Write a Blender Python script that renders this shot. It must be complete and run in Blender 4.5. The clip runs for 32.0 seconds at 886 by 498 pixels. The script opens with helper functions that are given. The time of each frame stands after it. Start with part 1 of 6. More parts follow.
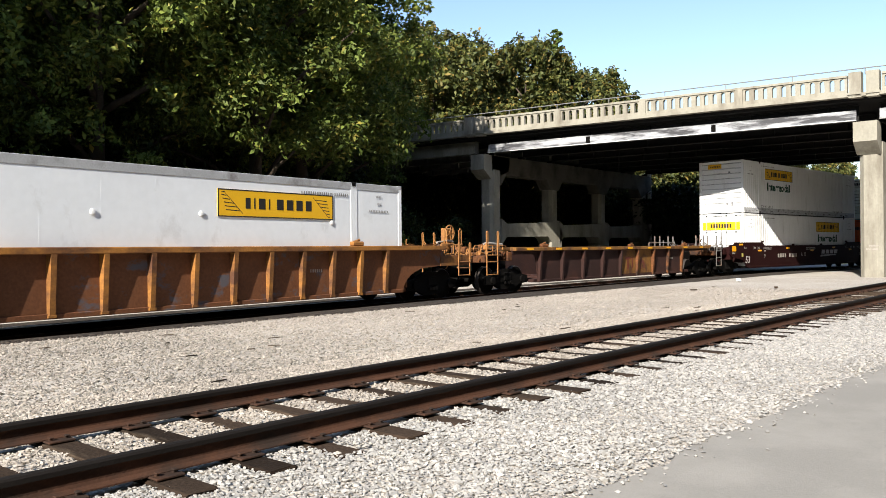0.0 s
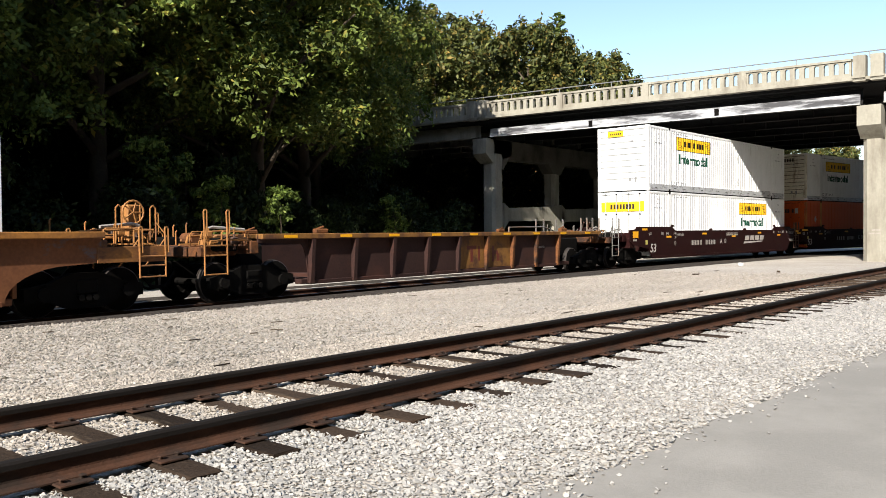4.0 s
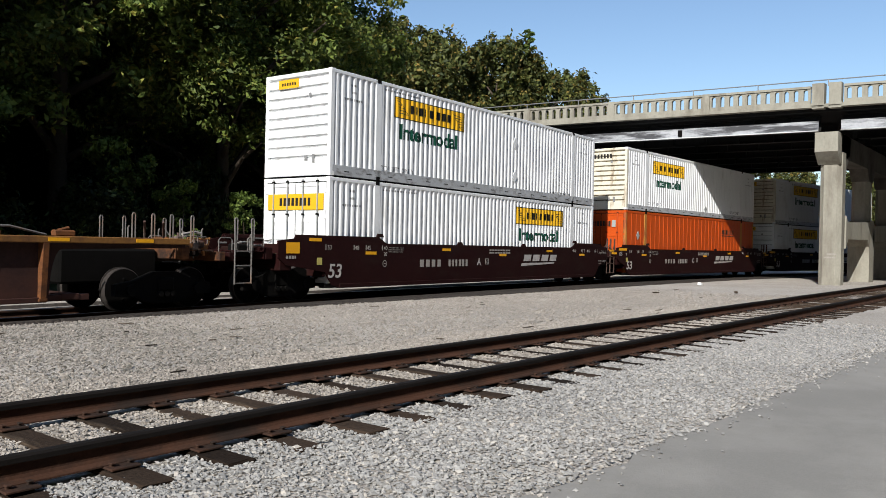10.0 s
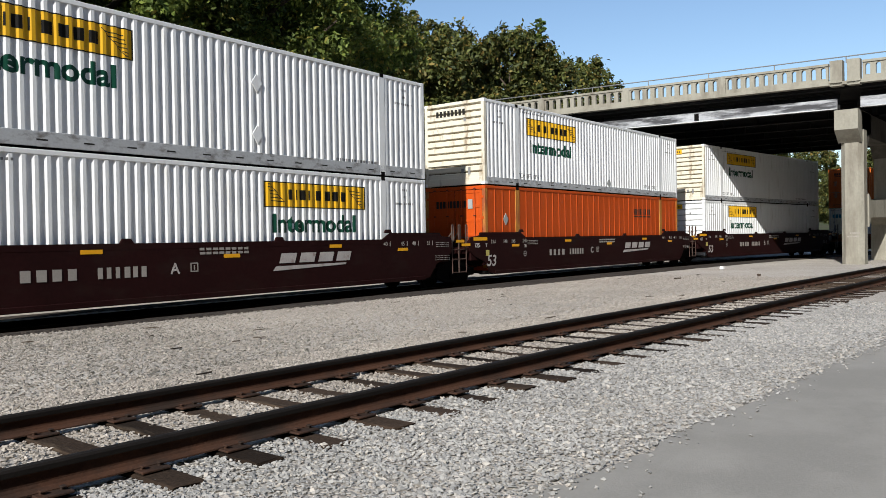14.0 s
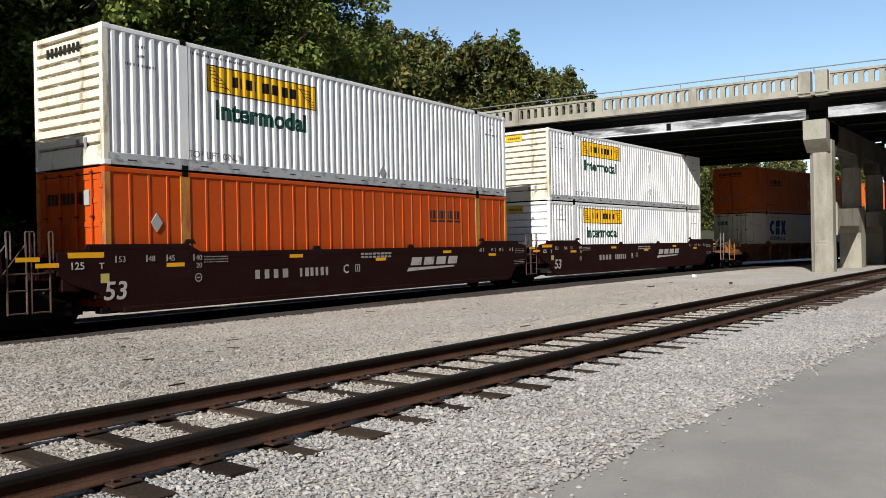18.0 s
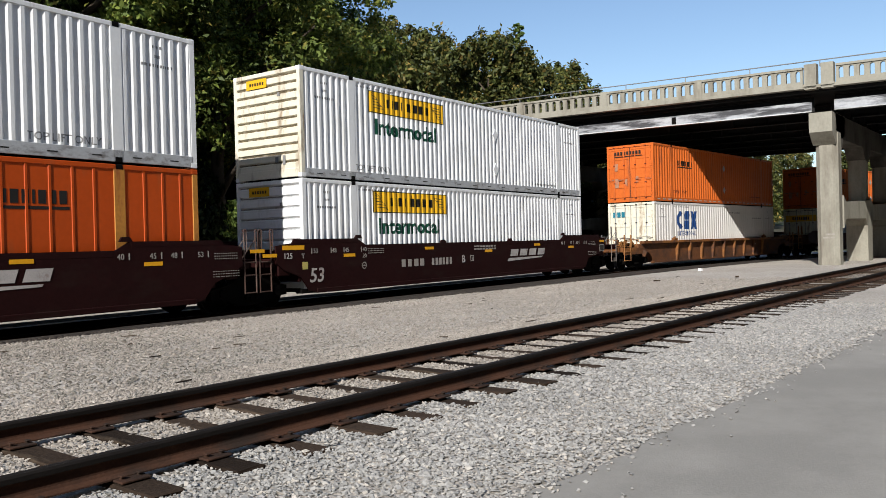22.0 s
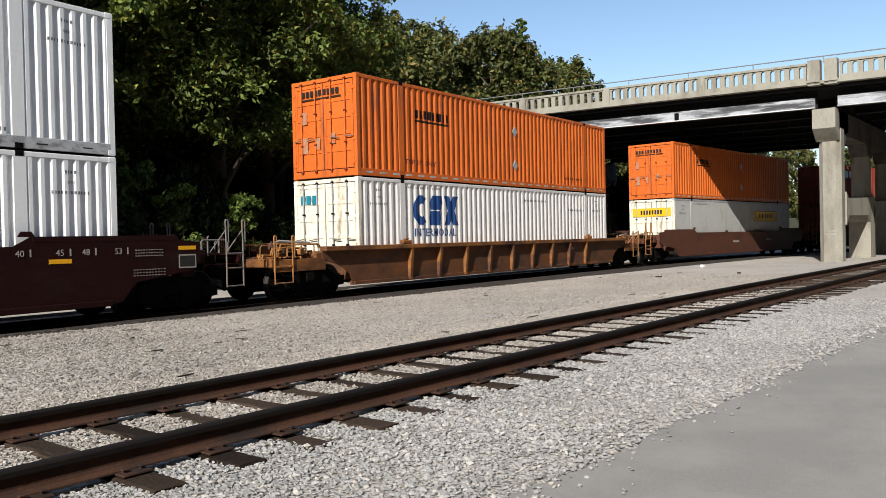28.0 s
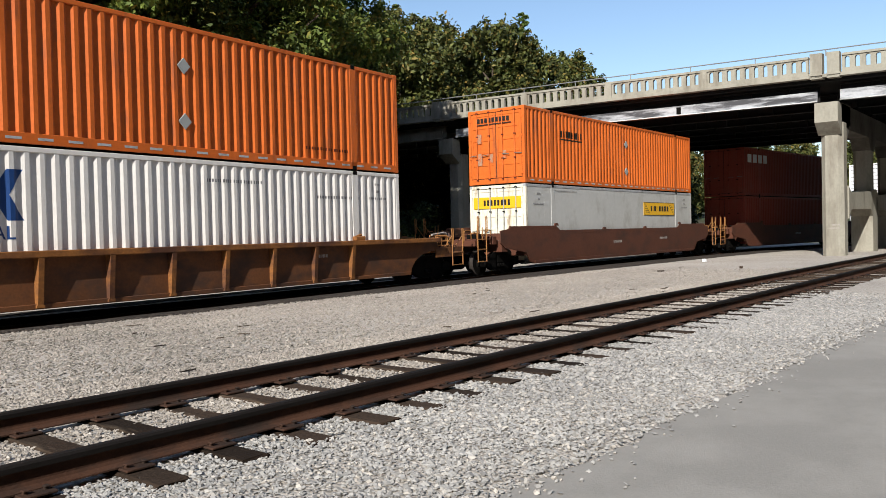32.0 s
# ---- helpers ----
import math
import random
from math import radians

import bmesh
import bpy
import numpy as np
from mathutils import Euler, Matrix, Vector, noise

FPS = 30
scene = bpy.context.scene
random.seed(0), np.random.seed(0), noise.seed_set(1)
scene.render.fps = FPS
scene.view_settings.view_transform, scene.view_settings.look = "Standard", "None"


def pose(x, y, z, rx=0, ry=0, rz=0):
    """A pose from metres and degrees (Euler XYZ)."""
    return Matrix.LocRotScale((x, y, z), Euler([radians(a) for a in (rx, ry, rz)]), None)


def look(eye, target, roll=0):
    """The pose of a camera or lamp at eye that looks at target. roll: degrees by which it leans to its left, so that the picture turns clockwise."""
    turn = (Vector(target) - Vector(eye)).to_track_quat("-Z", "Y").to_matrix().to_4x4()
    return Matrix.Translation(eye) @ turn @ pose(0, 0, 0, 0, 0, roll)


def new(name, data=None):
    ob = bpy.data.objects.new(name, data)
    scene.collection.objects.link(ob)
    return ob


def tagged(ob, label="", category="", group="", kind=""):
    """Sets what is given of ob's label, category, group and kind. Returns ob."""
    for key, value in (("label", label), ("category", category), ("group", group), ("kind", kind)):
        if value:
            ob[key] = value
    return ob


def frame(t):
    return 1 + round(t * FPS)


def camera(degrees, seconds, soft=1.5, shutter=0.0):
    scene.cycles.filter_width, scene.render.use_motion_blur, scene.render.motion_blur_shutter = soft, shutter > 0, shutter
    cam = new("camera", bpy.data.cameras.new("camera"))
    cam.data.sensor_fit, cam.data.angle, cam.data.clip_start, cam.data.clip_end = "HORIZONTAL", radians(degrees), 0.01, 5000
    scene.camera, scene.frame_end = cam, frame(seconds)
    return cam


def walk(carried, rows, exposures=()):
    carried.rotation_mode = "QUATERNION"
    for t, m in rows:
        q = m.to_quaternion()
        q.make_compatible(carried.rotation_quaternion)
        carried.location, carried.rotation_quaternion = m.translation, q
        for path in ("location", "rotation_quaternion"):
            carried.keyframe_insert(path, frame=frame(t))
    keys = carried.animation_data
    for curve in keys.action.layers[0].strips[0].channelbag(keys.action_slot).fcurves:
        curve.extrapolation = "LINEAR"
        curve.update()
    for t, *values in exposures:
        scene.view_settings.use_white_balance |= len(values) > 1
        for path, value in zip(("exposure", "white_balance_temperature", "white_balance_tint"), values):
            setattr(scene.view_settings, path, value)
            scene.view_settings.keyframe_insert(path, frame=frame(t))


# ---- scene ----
EYE = (0.0, 0.0, 1.5)
cam = camera(57.53, 32.0, 0.6)
# seconds, yaw, pitch, roll of the hand-held camera
HELD = [
    (0, -49.43, -0.03, 0.52), (0.5, -49.66, -0.22, 0.73), (1, -49.23, -0.61, 0.48), (1.5, -48.93, -0.75, 0.55),
    (2, -49.24, -1.07, 0.55), (2.5, -49.32, -0.73, 0.74), (4.5, -49.29, -1.25, 0.48), (5, -50.30, -1.14, 0.72),
    (5.5, -50.58, -1.17, -0.24), (6, -50.58, -1.20, -0.47), (6.5, -51.08, -0.90, -0.86), (7, -51.22, -0.76, -0.75),
    (7.5, -51.06, -0.67, -0.53), (8, -51.29, -0.48, -0.61), (8.5, -51.53, -0.68, -0.69), (9, -51.54, -0.64, -0.66),
    (9.5, -51.51, -0.63, -0.58), (10, -51.82, -0.28, -1.20), (10.5, -51.54, -0.20, -0.85), (11, -51.93, -0.17, -0.71),
    (11.5, -51.98, -0.19, -0.50), (12, -51.08, 0.04, 0.50), (12.5, -50.99, -0.21, 0.67), (13, -50.93, -0.21, 0.67),
    (13.5, -50.46, -0.30, 0.71), (14, -50.49, -0.73, 0.93), (14.5, -50.25, -0.81, 0.80), (16.5, -50.78, -0.61, 1.25),
    (17, -51.82, -0.34, 1.23), (17.5, -52.11, 0.01, 1.16), (18, -52.26, -0.12, 1.07), (18.5, -52.40, -0.25, 1.28),
    (19, -52.12, -0.13, 1.09), (19.5, -51.77, 0.10, 1.17), (20, -51.87, -0.54, 0.93), (20.5, -51.60, -0.30, 0.97),
    (21, -51.86, -0.38, 1.22), (21.5, -51.81, -0.33, 1.30), (22, -51.88, -0.43, 1.44), (22.5, -52.17, -0.08, 1.28),
    (23, -52.17, -0.16, 1.32), (23.5, -52.16, -0.12, 1.28), (24, -51.71, -0.36, 1.11), (24.5, -51.40, -0.61, 1.16),
    (25, -51.36, -0.55, 1.05), (25.5, -51.23, -0.86, 1.08), (27.5, -51.46, -1.03, 1.13), (28, -51.74, -0.77, 1.23),
    (28.5, -51.76, -0.67, 1.14), (29, -52.41, -0.62, 1.13), (29.5, -52.40, -0.52, 1.31), (30, -51.85, -0.38, 1.23),
    (30.5, -51.30, -0.87, 1.14), (31, -51.65, -1.29, 1.68), (31.5, -51.92, -1.29, 1.63), (32, -51.61, -1.13, 1.36),
]
walk(cam, [(t, pose(*EYE, 90 + p, r, y)) for t, y, p, r in HELD], exposures=[(0.0, 1.15, 6400, 10), (2.5, 1.15, 6400, 10), (5.0, 1.08, 6380, 10), (6.0, 0.99, 6330, 10), (7.0, 0.80, 6200, 10), (9.0, 0.46, 6000, 10), (11.0, 0.37, 6000, 9), (13.0, 0.34, 5950, 9), (14.0, 0.40, 6020, 9), (19.0, 0.50, 6150, 10), (23.0, 0.38, 6050, 10), (25.0, 0.45, 6100, 10), (28.0, 0.53, 6150, 10), (32.0, 0.58, 6160, 10)])

# ---------------------------------------------------------------- light
SUN = Vector((-1.0, -0.29, 0.672)).normalized()
elev = math.asin(SUN.z)
world = bpy.data.worlds.new("sky")
scene.world = world
world.use_nodes = True
wn = world.node_tree.nodes
sky = wn.new("ShaderNodeTexSky")
sky.sky_type, sky.sun_disc = "NISHITA", False
sky.sun_elevation, sky.sun_rotation = elev, math.atan2(SUN.x, SUN.y)
sky.air_density, sky.dust_density, sky.ozone_density = 1.0, 0.4, 1.0
wn["Background"].inputs[1].default_value = 0.098
world.node_tree.links.new(sky.outputs[0], wn["Background"].inputs[0])
lamp = bpy.data.lights.new("sun", "SUN")
lamp.energy, lamp.angle, lamp.color = 5.0, radians(0.53), (1.0, 0.93, 0.82)
sun = new("sun", lamp)
sun.matrix_world = look((0, 0, 60), Vector((0, 0, 60)) - SUN)


# ---------------------------------------------------------------- materials
def material(name, colour, rough=0.6, metal=0.0, scale=3.0, vary=0.25, fine=40.0, bump=0.15, stain=None, stain_at=(0.52, 0.68), stain_scale=(1.2, 1.2, 1.2),
             spec=0.3, each=0.0, coat=0.0):
    """A surface with two scales of variation, relief and one kind of stain. each: how far single pieces differ."""
    m = bpy.data.materials.new(name)
    m.use_nodes = True
    n, link = m.node_tree.nodes, m.node_tree.links.new
    b = n["Principled BSDF"]
    at = n.new("ShaderNodeTexCoord")
    n1, n2, n3 = (n.new("ShaderNodeTexNoise") for _ in range(3))
    for q, s, d in ((n1, scale, 5.0), (n2, fine, 4.0)):
        q.inputs["Scale"].default_value, q.inputs["Detail"].default_value = s, d
        link(at.outputs["Object"], q.inputs["Vector"])
    stretch = n.new("ShaderNodeMapping")
    stretch.inputs["Scale"].default_value = stain_scale
    link(at.outputs["Object"], stretch.inputs["Vector"])
    link(stretch.outputs[0], n3.inputs["Vector"])
    n3.inputs["Scale"].default_value, n3.inputs["Detail"].default_value, n3.inputs["Roughness"].default_value = 1.0, 8.0, 0.65
    add = n.new("ShaderNodeMath")
    add.operation = "ADD"
    link(n1.outputs[0], add.inputs[0])
    link(n2.outputs[0], add.inputs[1])
    gain = n.new("ShaderNodeMapRange")
    gain.inputs["From Min"].default_value, gain.inputs["From Max"].default_value = 0.6, 1.4
    gain.inputs["To Min"].default_value, gain.inputs["To Max"].default_value = 1.0 - vary, 1.0 + vary
    link(add.outputs[0], gain.inputs[0])
    val = gain.outputs[0]
    if each:
        info = n.new("ShaderNodeObjectInfo")
        own = n.new("ShaderNodeMapRange")
        own.inputs["To Min"].default_value, own.inputs["To Max"].default_value = 1.0 - each, 1.0 + each
        link(info.outputs["Random"], own.inputs[0])
        mul = n.new("ShaderNodeMath")
        mul.operation = "MULTIPLY"
        link(val, mul.inputs[0])
        link(own.outputs[0], mul.inputs[1])
        val = mul.outputs[0]
    tint = n.new("ShaderNodeVectorMath")
    tint.operation = "SCALE"
    tint.inputs[0].default_value = colour
    link(val, tint.inputs["Scale"])
    out = tint.outputs[0]
    if stain:
        cut = n.new("ShaderNodeMapRange")
        cut.inputs["From Min"].default_value, cut.inputs["From Max"].default_value = stain_at
        link(n3.outputs[0], cut.inputs[0])
        mix = n.new("ShaderNodeMix")
        mix.data_type = "RGBA"
        mix.inputs["B"].default_value = (*stain, 1)
        link(cut.outputs[0], mix.inputs["Factor"])
        link(out, mix.inputs["A"])
        out = mix.outputs["Result"]
    link(out, b.inputs["Base Color"])
    b.inputs["Roughness"].default_value, b.inputs["Metallic"].default_value = rough, metal
    b.inputs["Specular IOR Level"].default_value = spec
    b.inputs["Coat Weight"].default_value = coat
    if bump:
        bp = n.new("ShaderNodeBump")
        bp.inputs["Strength"].default_value, bp.inputs["Distance"].default_value = bump, 0.02
        link(n2.outputs[0], bp.inputs["Height"])
        link(bp.outputs[0], b.inputs["Normal"])
    return m


WHITE = material("white_container_paint", (0.77, 0.775, 0.77), 0.45, scale=0.8, vary=0.06, fine=12, bump=0.03, stain=(0.42, 0.40, 0.36), stain_at=(0.58, 0.80), stain_scale=(1.5, 1.5, 0.35))
CREAM = material("cream_container_paint", (0.67, 0.63, 0.51), 0.5, scale=0.9, vary=0.08, fine=14, bump=0.04, stain=(0.25, 0.17, 0.10), stain_at=(0.54, 0.70), stain_scale=(2.6, 2.6, 0.8))
GREYWHITE = material("grey_white_sheet", (0.70, 0.73, 0.76), 0.38, scale=0.5, vary=0.05, fine=6, bump=0.02, stain=(0.42, 0.42, 0.42), stain_at=(0.58, 0.80), stain_scale=(0.9, 0.9, 0.6))
ALU = material("bare_aluminium_rail", (0.42, 0.43, 0.44), 0.45, metal=0.3, scale=2, vary=0.15, fine=30, stain=(0.2, 0.19, 0.18))
ORANGE = material("orange_container_paint", (0.53, 0.116, 0.017), 0.5, scale=0.7, vary=0.15, fine=10, bump=0.03, stain=(0.24, 0.070, 0.028), stain_at=(0.56, 0.74), stain_scale=(2.8, 2.8, 0.55))
BRIGHTORANGE = material("bright_orange_container_paint", (0.47, 0.065, 0.004), 0.5, scale=0.7, vary=0.10, fine=10, bump=0.03, stain=(0.36, 0.085, 0.022), stain_at=(0.58, 0.78), stain_scale=(2.4, 2.4, 0.5))
WORN = material("worn_grey_decal", (0.33, 0.19, 0.12), 0.6, scale=3, vary=0.3, fine=30, bump=0.0, stain=(0.45, 0.11, 0.03), stain_at=(0.5, 0.6), stain_scale=(5, 5, 5))
# Faded red, taken darker to hold the shade under the bridge.
RED = material("faded_red_container_paint", (0.21, 0.038, 0.023), 0.55, scale=0.7, vary=0.12, fine=10, stain=(0.2, 0.05, 0.035))
MAROON = material("maroon_car_paint", (0.0160, 0.0038, 0.0036), 0.7, spec=0.09, scale=0.9, vary=0.25, fine=14, bump=0.06, stain=(0.020, 0.010, 0.008), stain_at=(0.5, 0.72), stain_scale=(0.7, 0.7, 1.8))
BROWN = material("weathered_brown_car_paint", (0.085, 0.030, 0.016), 0.65, scale=0.9, vary=0.2, fine=14, stain=(0.045, 0.022, 0.015), stain_at=(0.48, 0.7), stain_scale=(0.8, 0.8, 1.6))
YELLOW = material("rusty_yellow_car_paint", (0.29, 0.125, 0.026), 0.7, scale=1.3, vary=0.25, fine=20, bump=0.12, stain=(0.085, 0.036, 0.018), stain_at=(0.42, 0.62), stain_scale=(0.9, 0.9, 1.5))
PLATE = material("rusty_well_plate", (0.125, 0.048, 0.019), 0.8, scale=1.1, vary=0.3, fine=18, bump=0.15, stain=(0.085, 0.078, 0.088), stain_at=(0.57, 0.64), stain_scale=(1.0, 1.0, 1.6))
DARKIRON = material("dark_running_gear", (0.005, 0.0045, 0.004), 0.85, spec=0.07, metal=0.0, scale=4, vary=0.35, fine=40)
SILVER = material("galvanised_grab_iron", (0.15, 0.14, 0.13), 0.6, metal=0.1, scale=5, vary=0.2, fine=40, stain=(0.2, 0.12, 0.07))
DARKGRAB = material("dark_grab_iron", (0.075, 0.045, 0.035), 0.7, spec=0.2, scale=5, vary=0.25, fine=40, stain=(0.16, 0.13, 0.11))
GRAB = material("painted_grab_iron", (0.29, 0.130, 0.038), 0.65, scale=5, vary=0.25, fine=40, stain=(0.15, 0.07, 0.04))
TREAD = material("polished_wheel_tread", (0.055, 0.047, 0.042), 0.5, metal=0.3, scale=6, vary=0.2, fine=60)
SIGN = material("yellow_sign_film", (0.70, 0.395, 0.016), 0.4, scale=2, vary=0.06, fine=30, bump=0.0)
INK = material("black_sign_paint", (0.020, 0.018, 0.016), 0.5, scale=3, vary=0.2, fine=30, bump=0.0)
GREEN = material("dark_green_lettering", (0.007, 0.055, 0.032), 0.5, scale=3, vary=0.15, fine=30, bump=0.0)
BLUE = material("dark_blue_lettering", (0.015, 0.050, 0.17), 0.5, scale=3, vary=0.15, fine=30, bump=0.0)
TEAL = material("teal_lettering", (0.02, 0.17, 0.24), 0.5, scale=3, vary=0.15, fine=30, bump=0.0)
GREYINK = material("grey_stencil", (0.22, 0.22, 0.22), 0.5, scale=3, vary=0.15, fine=30, bump=0.0)
BOLDWHITE = material("white_stencil_paint", (0.42, 0.39, 0.37), 0.6, scale=3, vary=0.2, fine=30, bump=0.0, stain=(0.2, 0.12, 0.10), stain_at=(0.55, 0.75), stain_scale=(4, 4, 4))
BASEGREY = material("scuffed_grey_rail", (0.42, 0.43, 0.44), 0.55, scale=1.5, vary=0.15, fine=20, bump=0.05, stain=(0.16, 0.15, 0.14), stain_at=(0.50, 0.68), stain_scale=(3.0, 3.0, 6.0))
OCHRE = material("worn_ochre_post", (0.46, 0.20, 0.035), 0.6, scale=1.5, vary=0.2, fine=14, bump=0.05, stain=(0.30, 0.085, 0.03), stain_at=(0.48, 0.62), stain_scale=(3, 3, 0.8))
FADED = material("faded_yellow_sticker", (0.42, 0.36, 0.10), 0.6, scale=4, vary=0.2, fine=30, bump=0.0)
PALE = material("pale_stencil", (0.29, 0.265, 0.24), 0.6, scale=3, vary=0.15, fine=30, bump=0.0)
REFLECT = material("amber_reflector", (0.75, 0.36, 0.01), 0.35, scale=3, vary=0.1, fine=30, bump=0.0)
GASKET = material("black_door_seal", (0.010, 0.010, 0.010), 0.8, scale=6, vary=0.2, fine=40)
PLACARD = material("grey_placard", (0.33, 0.34, 0.33), 0.5, scale=3, vary=0.1, fine=30, bump=0.0)
DARKRED = material("dark_red_brand_paint", (0.11, 0.02, 0.012), 0.5, scale=3, vary=0.1, fine=30, bump=0.0)
CONCRETE = material("old_concrete", (0.280, 0.264, 0.216), 0.9, scale=0.7, vary=0.14, fine=9, bump=0.25, stain=(0.16, 0.14, 0.11), stain_at=(0.48, 0.72), stain_scale=(1.3, 1.3, 0.35))
# Concrete darkened to stand in for shade below the deck.
SHADED_CONCRETE = material("shade_darkened_concrete", (0.105, 0.096, 0.082), 0.9, scale=0.7, vary=0.2, fine=9, bump=0.25, stain=(0.045, 0.040, 0.035), stain_at=(0.46, 0.66), stain_scale=(0.8, 0.8, 0.5))
PALESTEEL = material("pale_steel_flange", (0.52, 0.53, 0.53), 0.6, scale=1.0, vary=0.15, fine=10, stain=(0.16, 0.15, 0.14), stain_at=(0.52, 0.68), stain_scale=(1.6, 0.5, 2.0))
STEEL = material("grey_steel_girder", (0.36, 0.37, 0.39), 0.6, metal=0.0, scale=0.8, vary=0.18, fine=10, stain=(0.05, 0.05, 0.055), stain_at=(0.42, 0.56), stain_scale=(1.6, 0.35, 2.6))
# Near-black colour that puts the shade under the bridge into the surface.
SHADE_BLACK = material("shade_blackened_underside", (0.012, 0.0115, 0.0115), 0.85, scale=0.8, vary=0.3, fine=10)
OLDPLATE = material("dark_rusted_plate", (0.027, 0.0105, 0.008), 0.85, scale=1.1, vary=0.35, fine=18, bump=0.15, stain=(0.052, 0.019, 0.012), stain_at=(0.50, 0.66), stain_scale=(0.5, 0.5, 0.9))
RAILIRON = material("rusted_rail", (0.060, 0.029, 0.018), 0.85, spec=0.12, scale=2.5, vary=0.3, fine=50, bump=0.25, stain=(0.028, 0.019, 0.015), stain_at=(0.45, 0.65), stain_scale=(1.5, 3, 3))
RAILTOP = material("dull_rail_head", (0.011, 0.009, 0.008), 0.75, spec=0.12, scale=3, vary=0.25, fine=60)
SHINE = material("worn_bright_rail_head", (0.30, 0.29, 0.28), 0.35, metal=0.9, scale=3, vary=0.15, fine=60)
TIE = material("creosoted_tie", (0.034, 0.023, 0.016), 0.95, spec=0.1, scale=2.5, vary=0.45, fine=30, bump=0.6, stain=(0.12, 0.090, 0.062), stain_at=(0.53, 0.76), stain_scale=(9, 1.2, 9), each=0.5)
SOIL = material("dark_soil_and_leaf_litter", (0.050, 0.045, 0.030), 0.98, scale=0.4, vary=0.35, fine=8, bump=0.4, stain=(0.035, 0.050, 0.018), stain_at=(0.45, 0.6), stain_scale=(0.3, 0.3, 0.3))
BARK = material("bark", (0.060, 0.045, 0.032), 0.95, scale=2, vary=0.3, fine=20, bump=0.5)
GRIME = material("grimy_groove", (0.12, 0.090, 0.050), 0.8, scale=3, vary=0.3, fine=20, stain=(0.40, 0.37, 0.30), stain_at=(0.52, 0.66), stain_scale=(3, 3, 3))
PIPE = material("galvanised_pipe", (0.20, 0.20, 0.20), 0.55, metal=0.2, scale=3, vary=0.15, fine=30)
GALV = material("white_pole_paint", (0.55, 0.55, 0.53), 0.6, scale=2, vary=0.12, fine=20)


def leafy(name, dark, light, warm, share=0.12, thin_share=0.22, patches=(0.65, 1.35)):
    m = bpy.data.materials.new(name)
    m.use_nodes = True
    n, link = m.node_tree.nodes, m.node_tree.links.new
    b = n["Principled BSDF"]
    geo = n.new("ShaderNodeNewGeometry")
    ramp = n.new("ShaderNodeValToRGB")
    e = ramp.color_ramp.elements
    e[0].color, e[1].color = (*dark, 1), (*warm, 1)
    e[1].position = 1.0
    mid = e.new(1.0 - share)
    mid.color = (*light, 1)
    link(geo.outputs["Random Per Island"], ramp.inputs[0])
    at = n.new("ShaderNodeTexCoord")
    big = n.new("ShaderNodeTexNoise")
    big.inputs["Scale"].default_value = 0.45
    link(at.outputs["Object"], big.inputs["Vector"])
    rng = n.new("ShaderNodeMapRange")
    rng.inputs["From Min"].default_value, rng.inputs["From Max"].default_value = 0.35, 0.65
    rng.inputs["To Min"].default_value, rng.inputs["To Max"].default_value = patches
    link(big.outputs[0], rng.inputs[0])
    sc = n.new("ShaderNodeVectorMath")
    sc.operation = "SCALE"
    link(ramp.outputs[0], sc.inputs[0])
    link(rng.outputs[0], sc.inputs["Scale"])
    link(sc.outputs[0], b.inputs["Base Color"])
    b.inputs["Roughness"].default_value = 0.6
    b.inputs["Specular IOR Level"].default_value = 0.25
    thin = n.new("ShaderNodeBsdfTranslucent")
    link(sc.outputs[0], thin.inputs[0])
    mix = n.new("ShaderNodeMixShader")
    mix.inputs[0].default_value = thin_share
    link(b.outputs[0], mix.inputs[1])
    link(thin.outputs[0], mix.inputs[2])
    link(mix.outputs[0], n["Material Output"].inputs[0])
    return m


LEAF = leafy("broad_leaves", (0.048, 0.078, 0.015), (0.145, 0.205, 0.038), (0.215, 0.240, 0.050))
LEAF_WARM = leafy("turning_leaves", (0.055, 0.083, 0.016), (0.165, 0.208, 0.038), (0.29, 0.235, 0.047), 0.16)
LEAF_FAR = leafy("distant_turning_leaves", (0.034, 0.046, 0.012), (0.115, 0.124, 0.030), (0.22, 0.145, 0.034), 0.22)
# Leaves coloured much darker to hold the shade under the trees.
SHRUB = leafy("shade_dark_undergrowth_leaves", (0.010, 0.020, 0.005), (0.030, 0.048, 0.010), (0.07, 0.09, 0.018))


